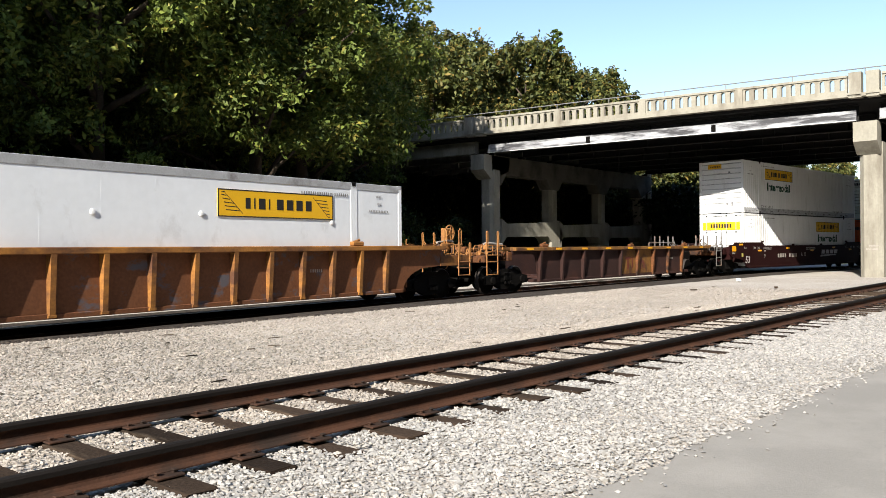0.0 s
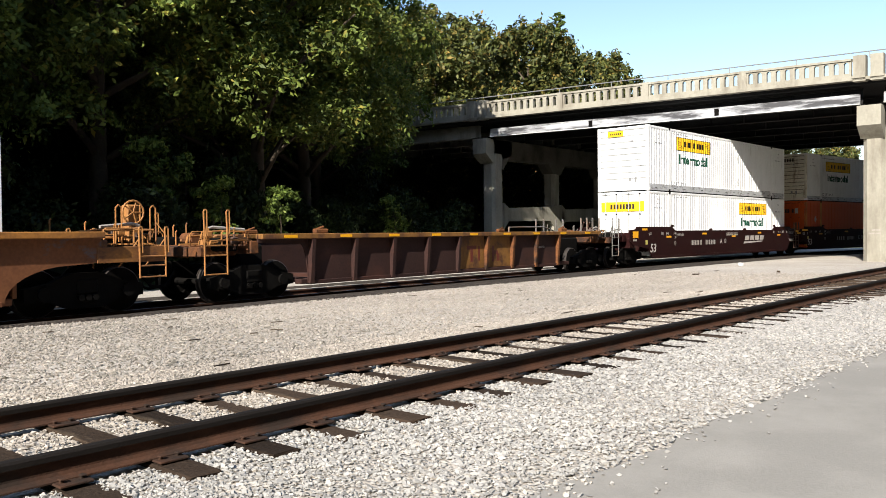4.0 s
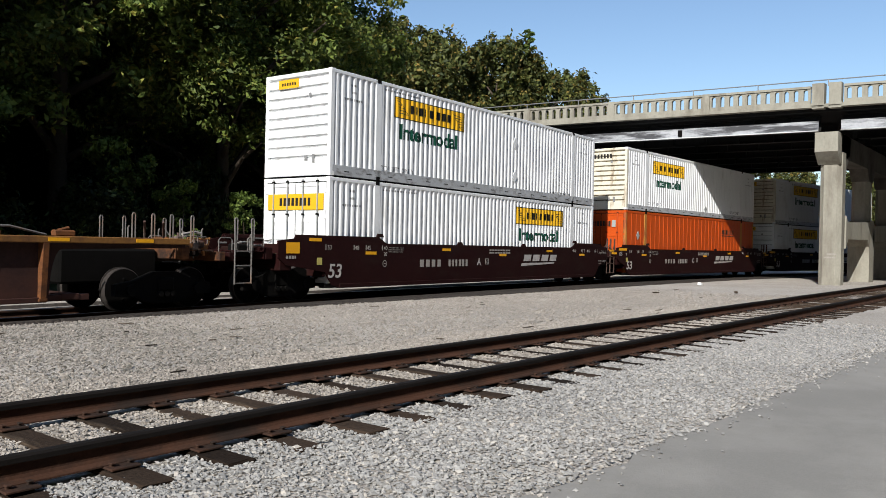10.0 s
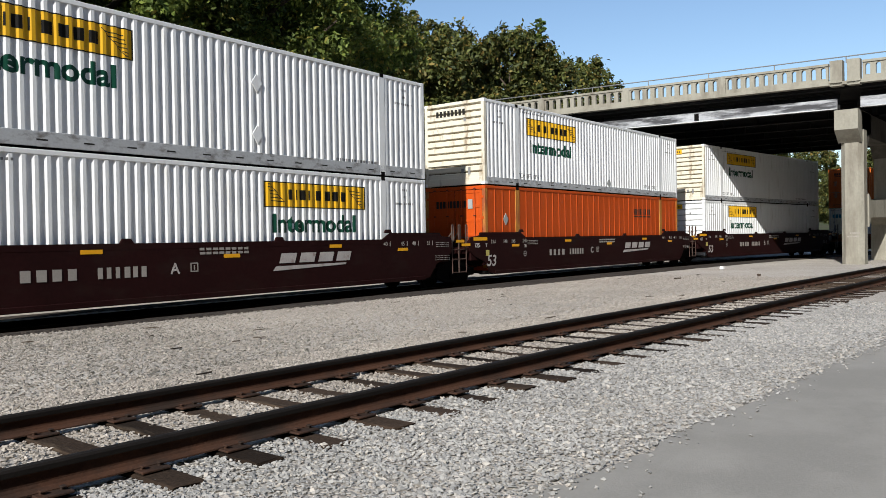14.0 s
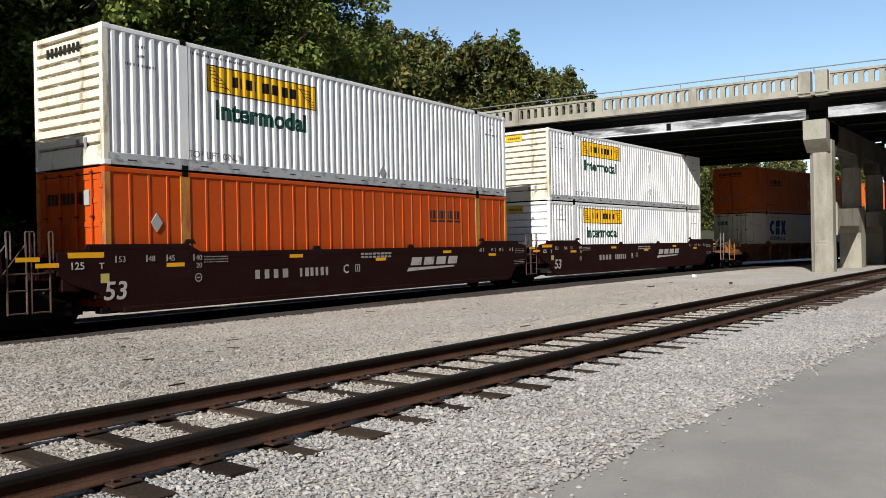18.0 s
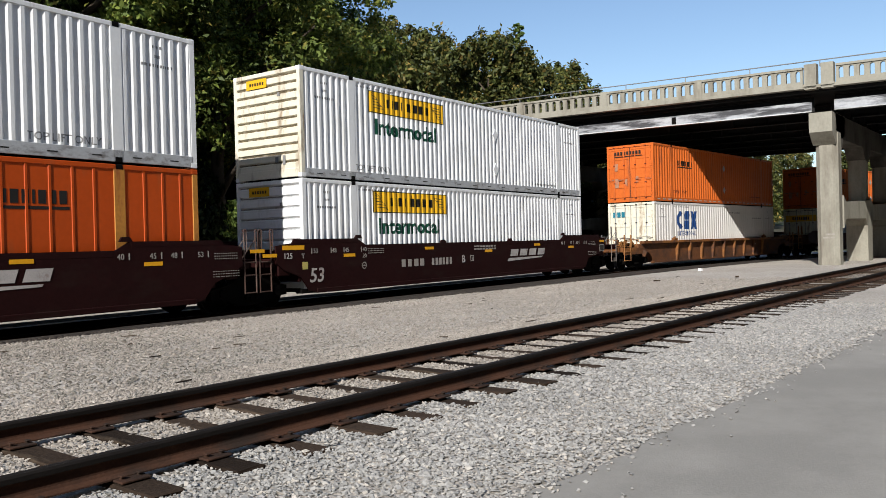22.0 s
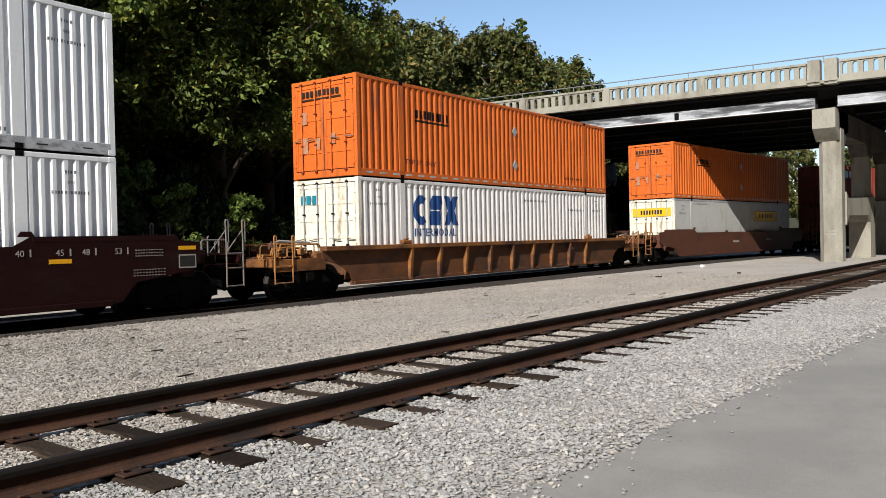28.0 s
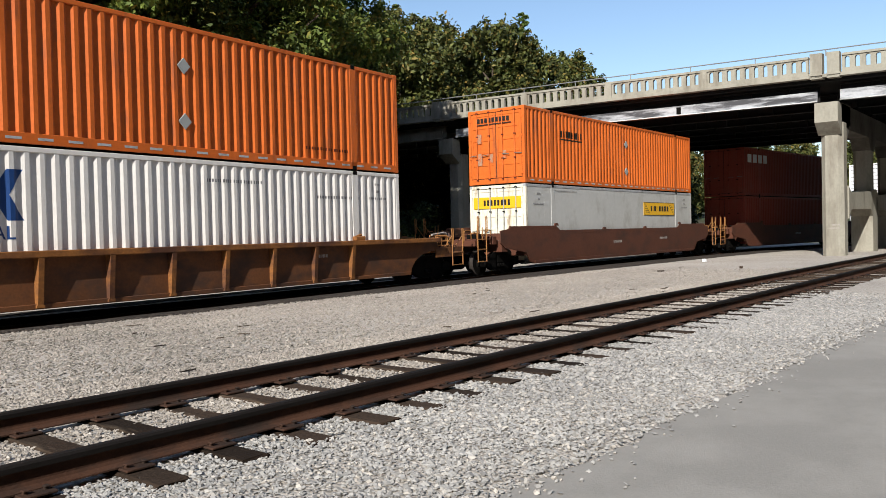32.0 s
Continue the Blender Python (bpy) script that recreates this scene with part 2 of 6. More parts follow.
def gravel_material(name, tones, scale, bump):
    """Loose crushed stone: cells of several tones with dark joints, dirt in large patches."""
    m = bpy.data.materials.new(name)
    m.use_nodes = True
    n, link = m.node_tree.nodes, m.node_tree.links.new
    b = n["Principled BSDF"]
    at = n.new("ShaderNodeTexCoord")
    v = n.new("ShaderNodeTexVoronoi")
    v.inputs["Scale"].default_value = scale
    link(at.outputs["Object"], v.inputs["Vector"])
    ramp = n.new("ShaderNodeValToRGB")
    e = ramp.color_ramp.elements
    e[0].color, e[1].color = (*tones[0], 1), (*tones[2], 1)
    e.new(0.5).color = (*tones[1], 1)
    split = n.new("ShaderNodeSeparateColor")
    link(v.outputs["Color"], split.inputs[0])
    link(split.outputs[0], ramp.inputs[0])
    big = n.new("ShaderNodeTexNoise")
    big.inputs["Scale"].default_value, big.inputs["Detail"].default_value = 0.35, 6.0
    link(at.outputs["Object"], big.inputs["Vector"])
    rng = n.new("ShaderNodeMapRange")
    rng.inputs["From Min"].default_value, rng.inputs["From Max"].default_value = 0.3, 0.7
    rng.inputs["To Min"].default_value, rng.inputs["To Max"].default_value = 0.88, 1.10
    link(big.outputs[0], rng.inputs[0])
    sc = n.new("ShaderNodeVectorMath")
    sc.operation = "SCALE"
    link(ramp.outputs[0], sc.inputs[0])
    link(rng.outputs[0], sc.inputs["Scale"])
    link(sc.outputs[0], b.inputs["Base Color"])
    b.inputs["Roughness"].default_value = 0.95
    b.inputs["Specular IOR Level"].default_value = 0.2
    bp = n.new("ShaderNodeBump")
    bp.inputs["Strength"].default_value, bp.inputs["Distance"].default_value = bump, 0.03
    bp.invert = True
    link(v.outputs["Distance"], bp.inputs["Height"])
    link(bp.outputs[0], b.inputs["Normal"])
    return m


BED_STONE = gravel_material("oily_and_shade_dark_ballast", ((0.022, 0.018, 0.015), (0.038, 0.031, 0.026), (0.070, 0.057, 0.046)), 20, 0.9)
GRAVEL = gravel_material("pale_ballast", ((0.285, 0.257, 0.224), (0.375, 0.340, 0.299), (0.45, 0.413, 0.366)), 34, 0.45)
STONE = leafy("crushed_stone", (0.205, 0.198, 0.188), (0.345, 0.333, 0.313), (0.435, 0.395, 0.345), 0.20, 0.0, (0.92, 1.08))
FINE_STONE = leafy("fine_crushed_stone", (0.225, 0.198, 0.170), (0.345, 0.308, 0.265), (0.42, 0.378, 0.330), 0.15, 0.0, (0.92, 1.08))
SOILED_STONE = leafy("soiled_crushed_stone", (0.110, 0.100, 0.084), (0.205, 0.190, 0.162), (0.32, 0.295, 0.255), 0.18, 0.0, (0.8, 1.2))
ASPHALT = material("worn_pale_asphalt", (0.232, 0.219, 0.198), 0.92, scale=0.8, vary=0.10, fine=60, bump=0.15, stain=(0.285, 0.268, 0.242), stain_at=(0.45, 0.7), stain_scale=(0.8, 0.8, 0.8))


# ---------------------------------------------------------------- mesh tools
class Shape:
    """Collects vertices and faces of one part."""

    def __init__(self):
        self.v, self.f = [], []

    def add(self, verts, faces):
        k = len(self.v)
        self.v += [tuple(p) for p in verts]
        self.f += [tuple(k + i for i in q) for q in faces]
        return self

    def box(self, x0, y0, z0, x1, y1, z1, c=0.0):
        if x0 > x1: x0, x1 = x1, x0
        if y0 > y1: y0, y1 = y1, y0
        if z0 > z1: z0, z1 = z1, z0
        c = min(c, 0.45 * min(x1 - x0, y1 - y0, z1 - z0))
        if c <= 0:
            return self.add([(x, y, z) for x in (x0, x1) for y in (y0, y1) for z in (z0, z1)],
                            [(0, 1, 3, 2), (4, 6, 7, 5), (0, 4, 5, 1), (2, 3, 7, 6), (0, 2, 6, 4), (1, 5, 7, 3)])
        bm = bmesh.new()
        bmesh.ops.create_cube(bm, size=1)
        for v in bm.verts:
            v.co = Vector(((x0 + x1) / 2 + v.co.x * (x1 - x0), (y0 + y1) / 2 + v.co.y * (y1 - y0), (z0 + z1) / 2 + v.co.z * (z1 - z0)))
        bmesh.ops.bevel(bm, geom=list(bm.edges), offset=c, segments=1, affect="EDGES", profile=0.5)
        bm.verts.index_update()
        self.add([v.co[:] for v in bm.verts], [[v.index for v in f.verts] for f in bm.faces])
        bm.free()
        return self

    def prism(self, outline, axis, lo, hi):
        """outline: (a, b) pairs, counter-clockwise; extruded along axis from lo to hi."""
        n = len(outline)
        place = {"x": lambda a, b, c: (c, a, b), "y": lambda a, b, c: (a, c, b), "z": lambda a, b, c: (a, b, c)}[axis]
        verts = [place(a, b, lo) for a, b in outline] + [place(a, b, hi) for a, b in outline]
        faces = [tuple(range(n))[::-1], tuple(range(n, 2 * n))] + [(i, (i + 1) % n, n + (i + 1) % n, n + i) for i in range(n)]
        return self.add(verts, faces)

    def tube(self, points, r, n=8):
        """A bent rod through the points."""
        pts = [Vector(p) for p in points]
        rings = []
        for i, p in enumerate(pts):
            d = (pts[min(i + 1, len(pts) - 1)] - pts[max(i - 1, 0)]).normalized()
            side = d.orthogonal().normalized() if i == 0 else (side - d * side.dot(d)).normalized()
            up = d.cross(side)
            rr = r[i] if isinstance(r, (list, tuple)) else r
            rings.append([p + side * rr * math.cos(2 * math.pi * k / n) + up * rr * math.sin(2 * math.pi * k / n) for k in range(n)])
        faces = [tuple(range(n))[::-1], tuple(range(n * (len(pts) - 1), n * len(pts)))]
        for i in range(len(pts) - 1):
            faces += [(i * n + k, i * n + (k + 1) % n, (i + 1) * n + (k + 1) % n, (i + 1) * n + k) for k in range(n)]
        return self.add([v for q in rings for v in q], faces)

    def lathe(self, profile, axis_y, cx, cz, n=20):
        """Discs along y: profile of (y, radius)."""
        verts, faces = [], []
        for y, r in profile:
            verts += [(cx + r * math.cos(2 * math.pi * k / n), axis_y + y, cz + r * math.sin(2 * math.pi * k / n)) for k in range(n)]
        m = len(profile)
        faces.append(tuple(range(n)))
        faces.append(tuple(range((m - 1) * n, m * n))[::-1])
        for i in range(m - 1):
            faces += [(i * n + k, (i + 1) * n + k, (i + 1) * n + (k + 1) % n, i * n + (k + 1) % n) for k in range(n)]
        return self.add(verts, faces)

    def mesh(self, name, mat, smooth=False):
        me = bpy.data.meshes.new(name)
        me.from_pydata(self.v, [], self.f)
        me.materials.append(mat)
        if smooth:
            me.polygons.foreach_set("use_smooth", [True] * len(me.polygons))
        me.update()
        return me


def part(name, shape, mat, parent, label="", smooth=False):
    """One mesh under a thing or under a part."""
    ob = new(name, shape.mesh(name, mat, smooth) if isinstance(shape, Shape) else shape)
    ob.parent = parent
    return tagged(ob, label)


def thing(name, label, category, group="", kind="", at=None):
    ob = new(name)
    if at is not None:
        ob.matrix_world = at
    return tagged(ob, label, category, group, kind)


def lettering(words, size, mat, m, parent, name="lettering", squeeze=1.0, bold=0.0, slant=0.0, deep=0.002):
    """Words in the built-in font, as thin mesh, upright on a side that faces -y after m."""
    cu = bpy.data.curves.new("words", "FONT")
    cu.body, cu.size, cu.extrude, cu.resolution_u, cu.offset, cu.shear = words, size, deep, 3, bold * size, slant
    tmp = bpy.data.objects.new("words", cu)
    scene.collection.objects.link(tmp)
    me = bpy.data.meshes.new_from_object(tmp.evaluated_get(bpy.context.evaluated_depsgraph_get()))
    bpy.data.objects.remove(tmp)
    me.transform(m @ pose(0, 0, 0, 90) @ Matrix.Diagonal((squeeze, 1, 1, 1)))
    me.materials.clear()
    me.materials.append(mat)
    return part(name, me, mat, parent)


def painted_on(me, y, period, depth, land=0.30):
    """Lay flat lettering at y onto upright corrugations whose grooves run from -HALF."""
    bm = bmesh.new()
    bm.from_mesh(me)
    bmesh.ops.triangulate(bm, faces=bm.faces[:])
    xs = [v.co.x for v in bm.verts]
    lo, hi = min(xs), max(xs)
    cuts, depths = [], []
    k = math.floor((lo + 8.077) / period) - 1
    while -8.077 + k * period < hi + period:
        for f, d in ((0.0, 0.0), (land, 0.0), (0.5, depth), (0.5 + land, depth)):
            cuts.append(-8.077 + (k + f) * period)
            depths.append(d)
        k += 1
    for x in cuts:
        if lo < x < hi:
            bmesh.ops.bisect_plane(bm, geom=bm.verts[:] + bm.edges[:] + bm.faces[:], plane_co=(x, 0, 0), plane_no=(1, 0, 0))
    for v in bm.verts:
        v.co.y = y + float(np.interp(v.co.x, cuts, depths))
    bm.to_mesh(me)
    bm.free()
    me.update()


def bars(shape, x0, x1, z0, z1, y, count, rnd, gap=0.25, thick=0.004):
    """A line of writing as plain bars on a side that faces -y."""
    w = (x1 - x0) / count
    for i in range(count):
        shape.box(x0 + i * w, y - thick, z0, x0 + (i + 1 - gap * rnd.uniform(0.7, 1.3)) * w, y, z1)
    return shape


def pieces(name, shapes, mat, parent, label=""):
    for sh in shapes:
        part(name, sh, mat, parent, label)


def small(ob):
    """Marks too small to tell apart singly."""
    ob["kind"] = "stuff"
    return ob

# ---------------------------------------------------------------- the curve of the main track
RAIL = -0.05          # height of its rail heads
STEP = 0.5
_s = np.arange(-140.0, 260.0, STEP)
_turn = np.where((_s > -12) & (_s < 50), 3.0995e-4 * _s - 1.3377e-4 * _s ** 2 / 2, 0)
_lo, _hi = 3.0995e-4 * -12 - 1.3377e-4 * 72, 3.0995e-4 * 50 - 1.3377e-4 * 1250
_turn = np.where(_s <= -12, _lo, _turn)
_turn = np.where(_s >= 50, _hi + (3.0995e-4 - 1.3377e-4 * 50) * (_s - 50), _turn)
_head = radians(4.041) + _turn
_x, _y = np.cumsum(np.cos(_head)) * STEP, np.cumsum(np.sin(_head)) * STEP
_x += -1.134 - np.interp(0, _s, _x)
_y += 16.054 - np.interp(0, _s, _y)


def along(s):
    return float(np.interp(s, _s, _x)), float(np.interp(s, _s, _y)), float(np.interp(s, _s, _head))


def main_y(x):
    return np.interp(x, _x, _y)


# ---------------------------------------------------------------- ground
NEAR_Y = 5.52         # middle of the siding
HEADS = 0.250         # height of its rail heads


def ground_z(x, y):
    """Level yard, a shallow dip towards the main track, a bank behind it."""
    q = y - main_y(np.clip(x, -120, 118))
    z = np.interp(q, [-14, -9.2, -6.5, -3.0, -1.45, -1.2, 1.2, 1.8, 3.2, 7.0, 12.0, 26.0, 60.0],
                  [0.0, 0.0, -0.01, -0.06, -0.08, -0.22, -0.22, -0.14, -0.16, -0.1, 0.7, 3.0, 4.0])
    return z + np.interp(np.abs(y - NEAR_Y), [0.0, 1.8, 3.2, 7.0], [0.045, 0.045, 0.0, 0.0])


def spread(points):
    return np.array(sorted(set(np.round(np.concatenate(points), 3))))


def grid_mesh(name, gx, gy, zf, mat):
    X, Y = np.meshgrid(gx, gy, indexing="ij")
    Z = zf(X, Y)
    nx, ny = X.shape
    i = (np.arange(nx - 1)[:, None] * ny + np.arange(ny - 1)[None]).ravel()
    quads = np.stack([i, i + ny, i + ny + 1, i + 1], 1)
    me = bpy.data.meshes.new(name)
    me.from_pydata(np.stack([X, Y, Z], -1).reshape(-1, 3).tolist(), [], quads.tolist())
    me.materials.append(mat)
    me.polygons.foreach_set("use_smooth", [True] * len(me.polygons))
    return new(name, me)


rng = np.random.default_rng(5)
gx = spread([np.arange(-30, 0, 3.0), np.arange(-3, 24, 0.2), np.arange(24, 60, 0.8), np.arange(60, 125, 3), np.array([-2500, -800, -300, -120, -60, 160, 220, 300, 500, 900, 2500.0])])
gy = spread([np.arange(-30, 2, 4.0), np.arange(1.8, 18.5, 0.16), np.arange(18.5, 40, 0.8), np.arange(40, 80, 5.0), np.array([-2500, -800, -300, -120, -60, 120, 200, 300, 500, 900, 2500.0])])


def rolling(x, y):
    rough = 0.003 * (np.sin(x * 2.3 + np.sin(y * 1.9) * 2) + np.sin(y * 3.1 + x * 0.7)) + 0.006 * (rng.random(x.shape) - 0.5)
    return ground_z(x, y) - 0.012 + rough * ((y > 2.4) & (y < 22))


tagged(grid_mesh("ground", gx, gy, lambda x, y: rolling(x, y) - 0.05, SOIL), "dark soil with leaf litter and grass", "ground", kind="structure")


def yard_mesh():
    """Ballast over the yard, from the lane to just behind the main track."""
    xs = spread([np.arange(-40, -3, 2.0), np.arange(-3, 26, 0.2), np.arange(26, 60, 0.7), np.arange(60, 120, 3.0)])
    share = np.concatenate([np.linspace(0, 0.86, 84), np.linspace(0.87, 1.0, 10)])
    sh = Shape()
    for x in xs:
        far = float(main_y(x)) + 6.4 + 0.5 * math.sin(x * 0.37) + 0.3 * math.sin(x * 1.3)
        sh.v += [(x, 1.2 + (far - 1.2) * q, 0) for q in share]
    v = np.array(sh.v)
    v[:, 2] = rolling(v[:, 0], v[:, 1])
    last = np.arange(len(xs)) * len(share) + len(share) - 1
    v[last, 2] -= 0.12
    sh.v = [tuple(p) for p in v.tolist()]
    k = len(share)
    sh.f = [(i * k + j, (i + 1) * k + j, (i + 1) * k + j + 1, i * k + j + 1) for i in range(len(xs) - 1) for j in range(k - 1)]
    return sh.mesh("pavement", GRAVEL, True)


tagged(new("yard_pavement", yard_mesh()), "pale grey crushed stone ballast of a railway yard", "gravel", kind="structure")
# Oily bed; its far side runs wide, dark colour for the train's shade.
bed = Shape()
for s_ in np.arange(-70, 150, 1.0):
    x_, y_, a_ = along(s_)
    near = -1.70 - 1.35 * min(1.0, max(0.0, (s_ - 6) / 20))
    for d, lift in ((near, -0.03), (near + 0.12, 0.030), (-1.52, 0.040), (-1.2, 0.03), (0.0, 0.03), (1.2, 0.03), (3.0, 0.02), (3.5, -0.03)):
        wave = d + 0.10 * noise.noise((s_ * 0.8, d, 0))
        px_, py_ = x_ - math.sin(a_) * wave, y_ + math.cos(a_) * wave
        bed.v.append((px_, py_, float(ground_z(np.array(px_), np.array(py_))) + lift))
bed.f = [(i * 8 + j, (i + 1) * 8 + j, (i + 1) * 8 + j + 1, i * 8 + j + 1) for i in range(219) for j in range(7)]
tagged(new("trackbed_pavement", bed.mesh("trackbed_pavement", BED_STONE)), "oil-darkened ballast bed under the main track, widened behind as painted shade", "gravel", kind="structure")

# worn asphalt lane beside the yard, with a ragged edge
edge = [(x, 2.54 - 0.022 * (x - 4) + 0.15 * noise.noise((x * 0.9, 0, 0)) + 0.07 * noise.noise((x * 3.3, 5, 0))) for x in np.arange(-20, 60.1, 0.25)]
lane = Shape()
lane.v = [(x, y, 0.006) for x, y in edge] + [(x, -1.5, 0.012) for x, y in edge] + [(x, -12.0, 0.012) for x, y in edge] + [(x, y + 0.05, -0.03) for x, y in edge]
n = len(edge)
lane.f = [(k * n + i, (k + 1) * n + i, (k + 1) * n + i + 1, k * n + i + 1) for k in (0, 1) for i in range(n - 1)] + [(3 * n + i, i, i + 1, 3 * n + i + 1) for i in range(n - 1)]
road = new("road", lane.mesh("road", ASPHALT))
tagged(road, "worn pale grey asphalt lane with a ragged gravel edge", "road", kind="structure")

# ---------------------------------------------------------------- tracks
RAIL_OUTLINE = [(-0.070, 0.0), (0.070, 0.0), (0.070, 0.010), (0.020, 0.026), (0.010, 0.045), (0.010, 0.115), (0.034, 0.128), (0.036, 0.150), (0.028, 0.163),
                (0.0, 0.166), (-0.028, 0.163), (-0.036, 0.150), (-0.034, 0.128), (-0.010, 0.115), (-0.010, 0.045), (-0.020, 0.026), (-0.070, 0.010)]
RAIL_H = 0.166


def swept(stations, dy, z, outline):
    """An outline carried along stations (x, y, heading), dy to their left."""
    sh = Shape()
    k = len(outline)
    for x, y, a in stations:
        sh.v += [(x - math.sin(a) * (dy + o), y + math.cos(a) * (dy + o), z + h) for o, h in outline]
    for i in range(len(stations) - 1):
        sh.f += [(i * k + j, (i + 1) * k + j, (i + 1) * k + (j + 1) % k, i * k + (j + 1) % k) for j in range(k)]
    return sh


def tie_mesh(seed):
    rnd = random.Random(seed)
    sh = Shape()
    sh.box(-0.115, -1.30, -0.18, 0.115, 1.30, 0, 0.012)
    sh.v = [(x + rnd.uniform(-0.008, 0.008), y + rnd.uniform(-0.02, 0.02), z + rnd.uniform(-0.006, 0.003)) for x, y, z in sh.v]
    return sh.mesh("tie", TIE)


TIES = [tie_mesh(i) for i in range(4)]
plate_shape = Shape().box(-0.10, -0.17, 0, 0.10, 0.17, 0.016, 0.004)
for sx in (-0.06, 0.06):
    for sy in (-0.10, 0.10):
        plate_shape.box(sx - 0.012, sy - 0.012, 0.01, sx + 0.012, sy + 0.012, 0.034, 0.003)
        plate_shape.box(sx - 0.018, sy - 0.026, 0.03, sx + 0.018, sy + 0.014, 0.042, 0.004)
PLATE_MESH = plate_shape.mesh("tie_plate", RAILIRON)

def track(name, label, stations, tie_at, heads, shiny):
    t = thing(name, label, "railway track", kind="structure")
    z = heads - RAIL_H
    for dy in (-0.753, 0.753):
        r = part("rail", swept(stations, dy, z, RAIL_OUTLINE), RAILIRON, t, "rust brown steel rail")
        worn = [(-0.026, RAIL_H - 0.002), (0.026, RAIL_H - 0.002), (0.022, RAIL_H + 0.0015), (-0.022, RAIL_H + 0.0015)]
        oily = [(-0.037, 0.120), (0.037, 0.120), (0.039, 0.151), (0.030, 0.1655), (0.0, 0.1685), (-0.030, 0.1655), (-0.039, 0.151)]
        part("rail_head", swept(stations, dy, z, worn if shiny else oily), SHINE if shiny else RAILTOP, r, "worn running surface" if shiny else "black oily rail head")
    for i, (x, y, a) in enumerate(tie_at):
        rnd = random.Random(i * 7 + len(name))
        tie = part("tie", TIES[i % 4], TIE, t)
        tie.matrix_local = pose(x, y, z - 0.022 + rnd.uniform(-0.020, 0.004), 0, 0, math.degrees(a) + rnd.uniform(-1.6, 1.6)) @ pose(0, rnd.uniform(-0.05, 0.05), 0)
        if x < 45:
            for dy in (-0.753, 0.753):
                p = part("tie_plate", PLATE_MESH, RAILIRON, t)
                p.matrix_local = pose(x - math.sin(a) * dy, y + math.cos(a) * dy, z - 0.012, 0, 0, math.degrees(a))
    return t


side_line = [(x, NEAR_Y, 0.0) for x in (-40, 0, 40, 78)]
siding = track("siding_track", "rusty siding track on dark wooden ties", side_line, [(3.35 + 0.62 * i, NEAR_Y, 0.0) for i in range(-14, 120)], HEADS, False)
main_line = [along(s) for s in np.arange(-60, 150, 2.0)]
track("main_track", "main track with worn bright rails in ballast", main_line, [along(s) for s in np.arange(-16, 130, 0.56)], RAIL, True)

# ---------------------------------------------------------------- overbridge
SKEW = -0.108           # x per y of the parapet line
DECK_X = 37.9           # face of the deck towards the lane, at y = 9.3
WIDE = 20.4
TOP = 7.95              # underside of the parapet


def bx(y, off=0.0):
    return DECK_X + SKEW * (y - 9.3) + off


def slab(sh, y0, y1, off0, off1, z0, z1):
    """A bar along the skewed bridge between two offsets from its near face."""
    sh.add([(bx(y, o), y, z) for o in (off0, off1) for y in (y0, y1) for z in (z0, z1)],
           [(0, 1, 3, 2), (4, 6, 7, 5), (0, 4, 5, 1), (2, 3, 7, 6), (0, 2, 6, 4), (1, 5, 7, 3)])
    return sh


bridge = thing("road_overbridge", "old concrete road bridge with arcaded parapet on steel girders", "bridge", kind="structure")
# Deck and steel girders carry the underside shade in their colour.
part("deck", slab(Shape(), -45, 75, 0.30, WIDE - 0.30, TOP - 0.22, TOP + 0.02), SHADE_BLACK, bridge, "deck slab coloured black for the shade under the bridge")
cornice = Shape()
slab(cornice, -45, 75, -0.10, 0.30, TOP - 0.08, TOP + 0.06)
slab(cornice, -45, 75, WIDE - 0.30, WIDE + 0.12, TOP - 0.14, TOP + 0.06)
part("cornice", cornice, CONCRETE, bridge)
PIER_Y = (-10.8, 8.72, 28.27, 47.8)
for off in (0.95, 4.1, 7.3, 10.5, 13.7, 16.9, 20.1):
    for a, b in zip(PIER_Y[:-1], PIER_Y[1:]):
        gd = Shape()
        lo = 6.96
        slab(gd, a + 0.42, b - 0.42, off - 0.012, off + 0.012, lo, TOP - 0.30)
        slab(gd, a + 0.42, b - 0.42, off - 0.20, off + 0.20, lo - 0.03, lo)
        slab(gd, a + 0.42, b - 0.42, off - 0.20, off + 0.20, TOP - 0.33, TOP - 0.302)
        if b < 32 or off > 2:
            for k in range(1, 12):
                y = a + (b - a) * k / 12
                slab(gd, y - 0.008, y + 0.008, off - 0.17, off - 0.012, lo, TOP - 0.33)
        part("girder", gd, SHADE_BLACK if b < 40 else CONCRETE, bridge, "girder under the deck, steel spans coloured black for shade")
# bright lower fascia strip with splice plates on the outer girder
for a, b in zip(PIER_Y[:-1], PIER_Y[1:]):
    fascia = Shape()
    slab(fascia, a + 0.45, b - 0.45, 0.60, 0.66, 6.95, 7.37)
    part("fascia_flange", slab(Shape(), a + 0.45, b - 0.45, 0.52, 0.68, 6.905, 6.946), PALESTEEL if b < 40 else CONCRETE, bridge, "bright bottom flange of the fascia")
    part("fascia_plate", fascia, STEEL if b < 40 else CONCRETE, bridge, "pale grey flaking fascia plate")
    sp = Shape()
    for k in (0.335, 0.665):
        y = a + (b - a) * k
        slab(sp, y - 0.10, y + 0.10, 0.56, 0.60, 6.98, 7.30)
    part("splice_plate", sp, DARKIRON, bridge, "dark bolted splice plate")


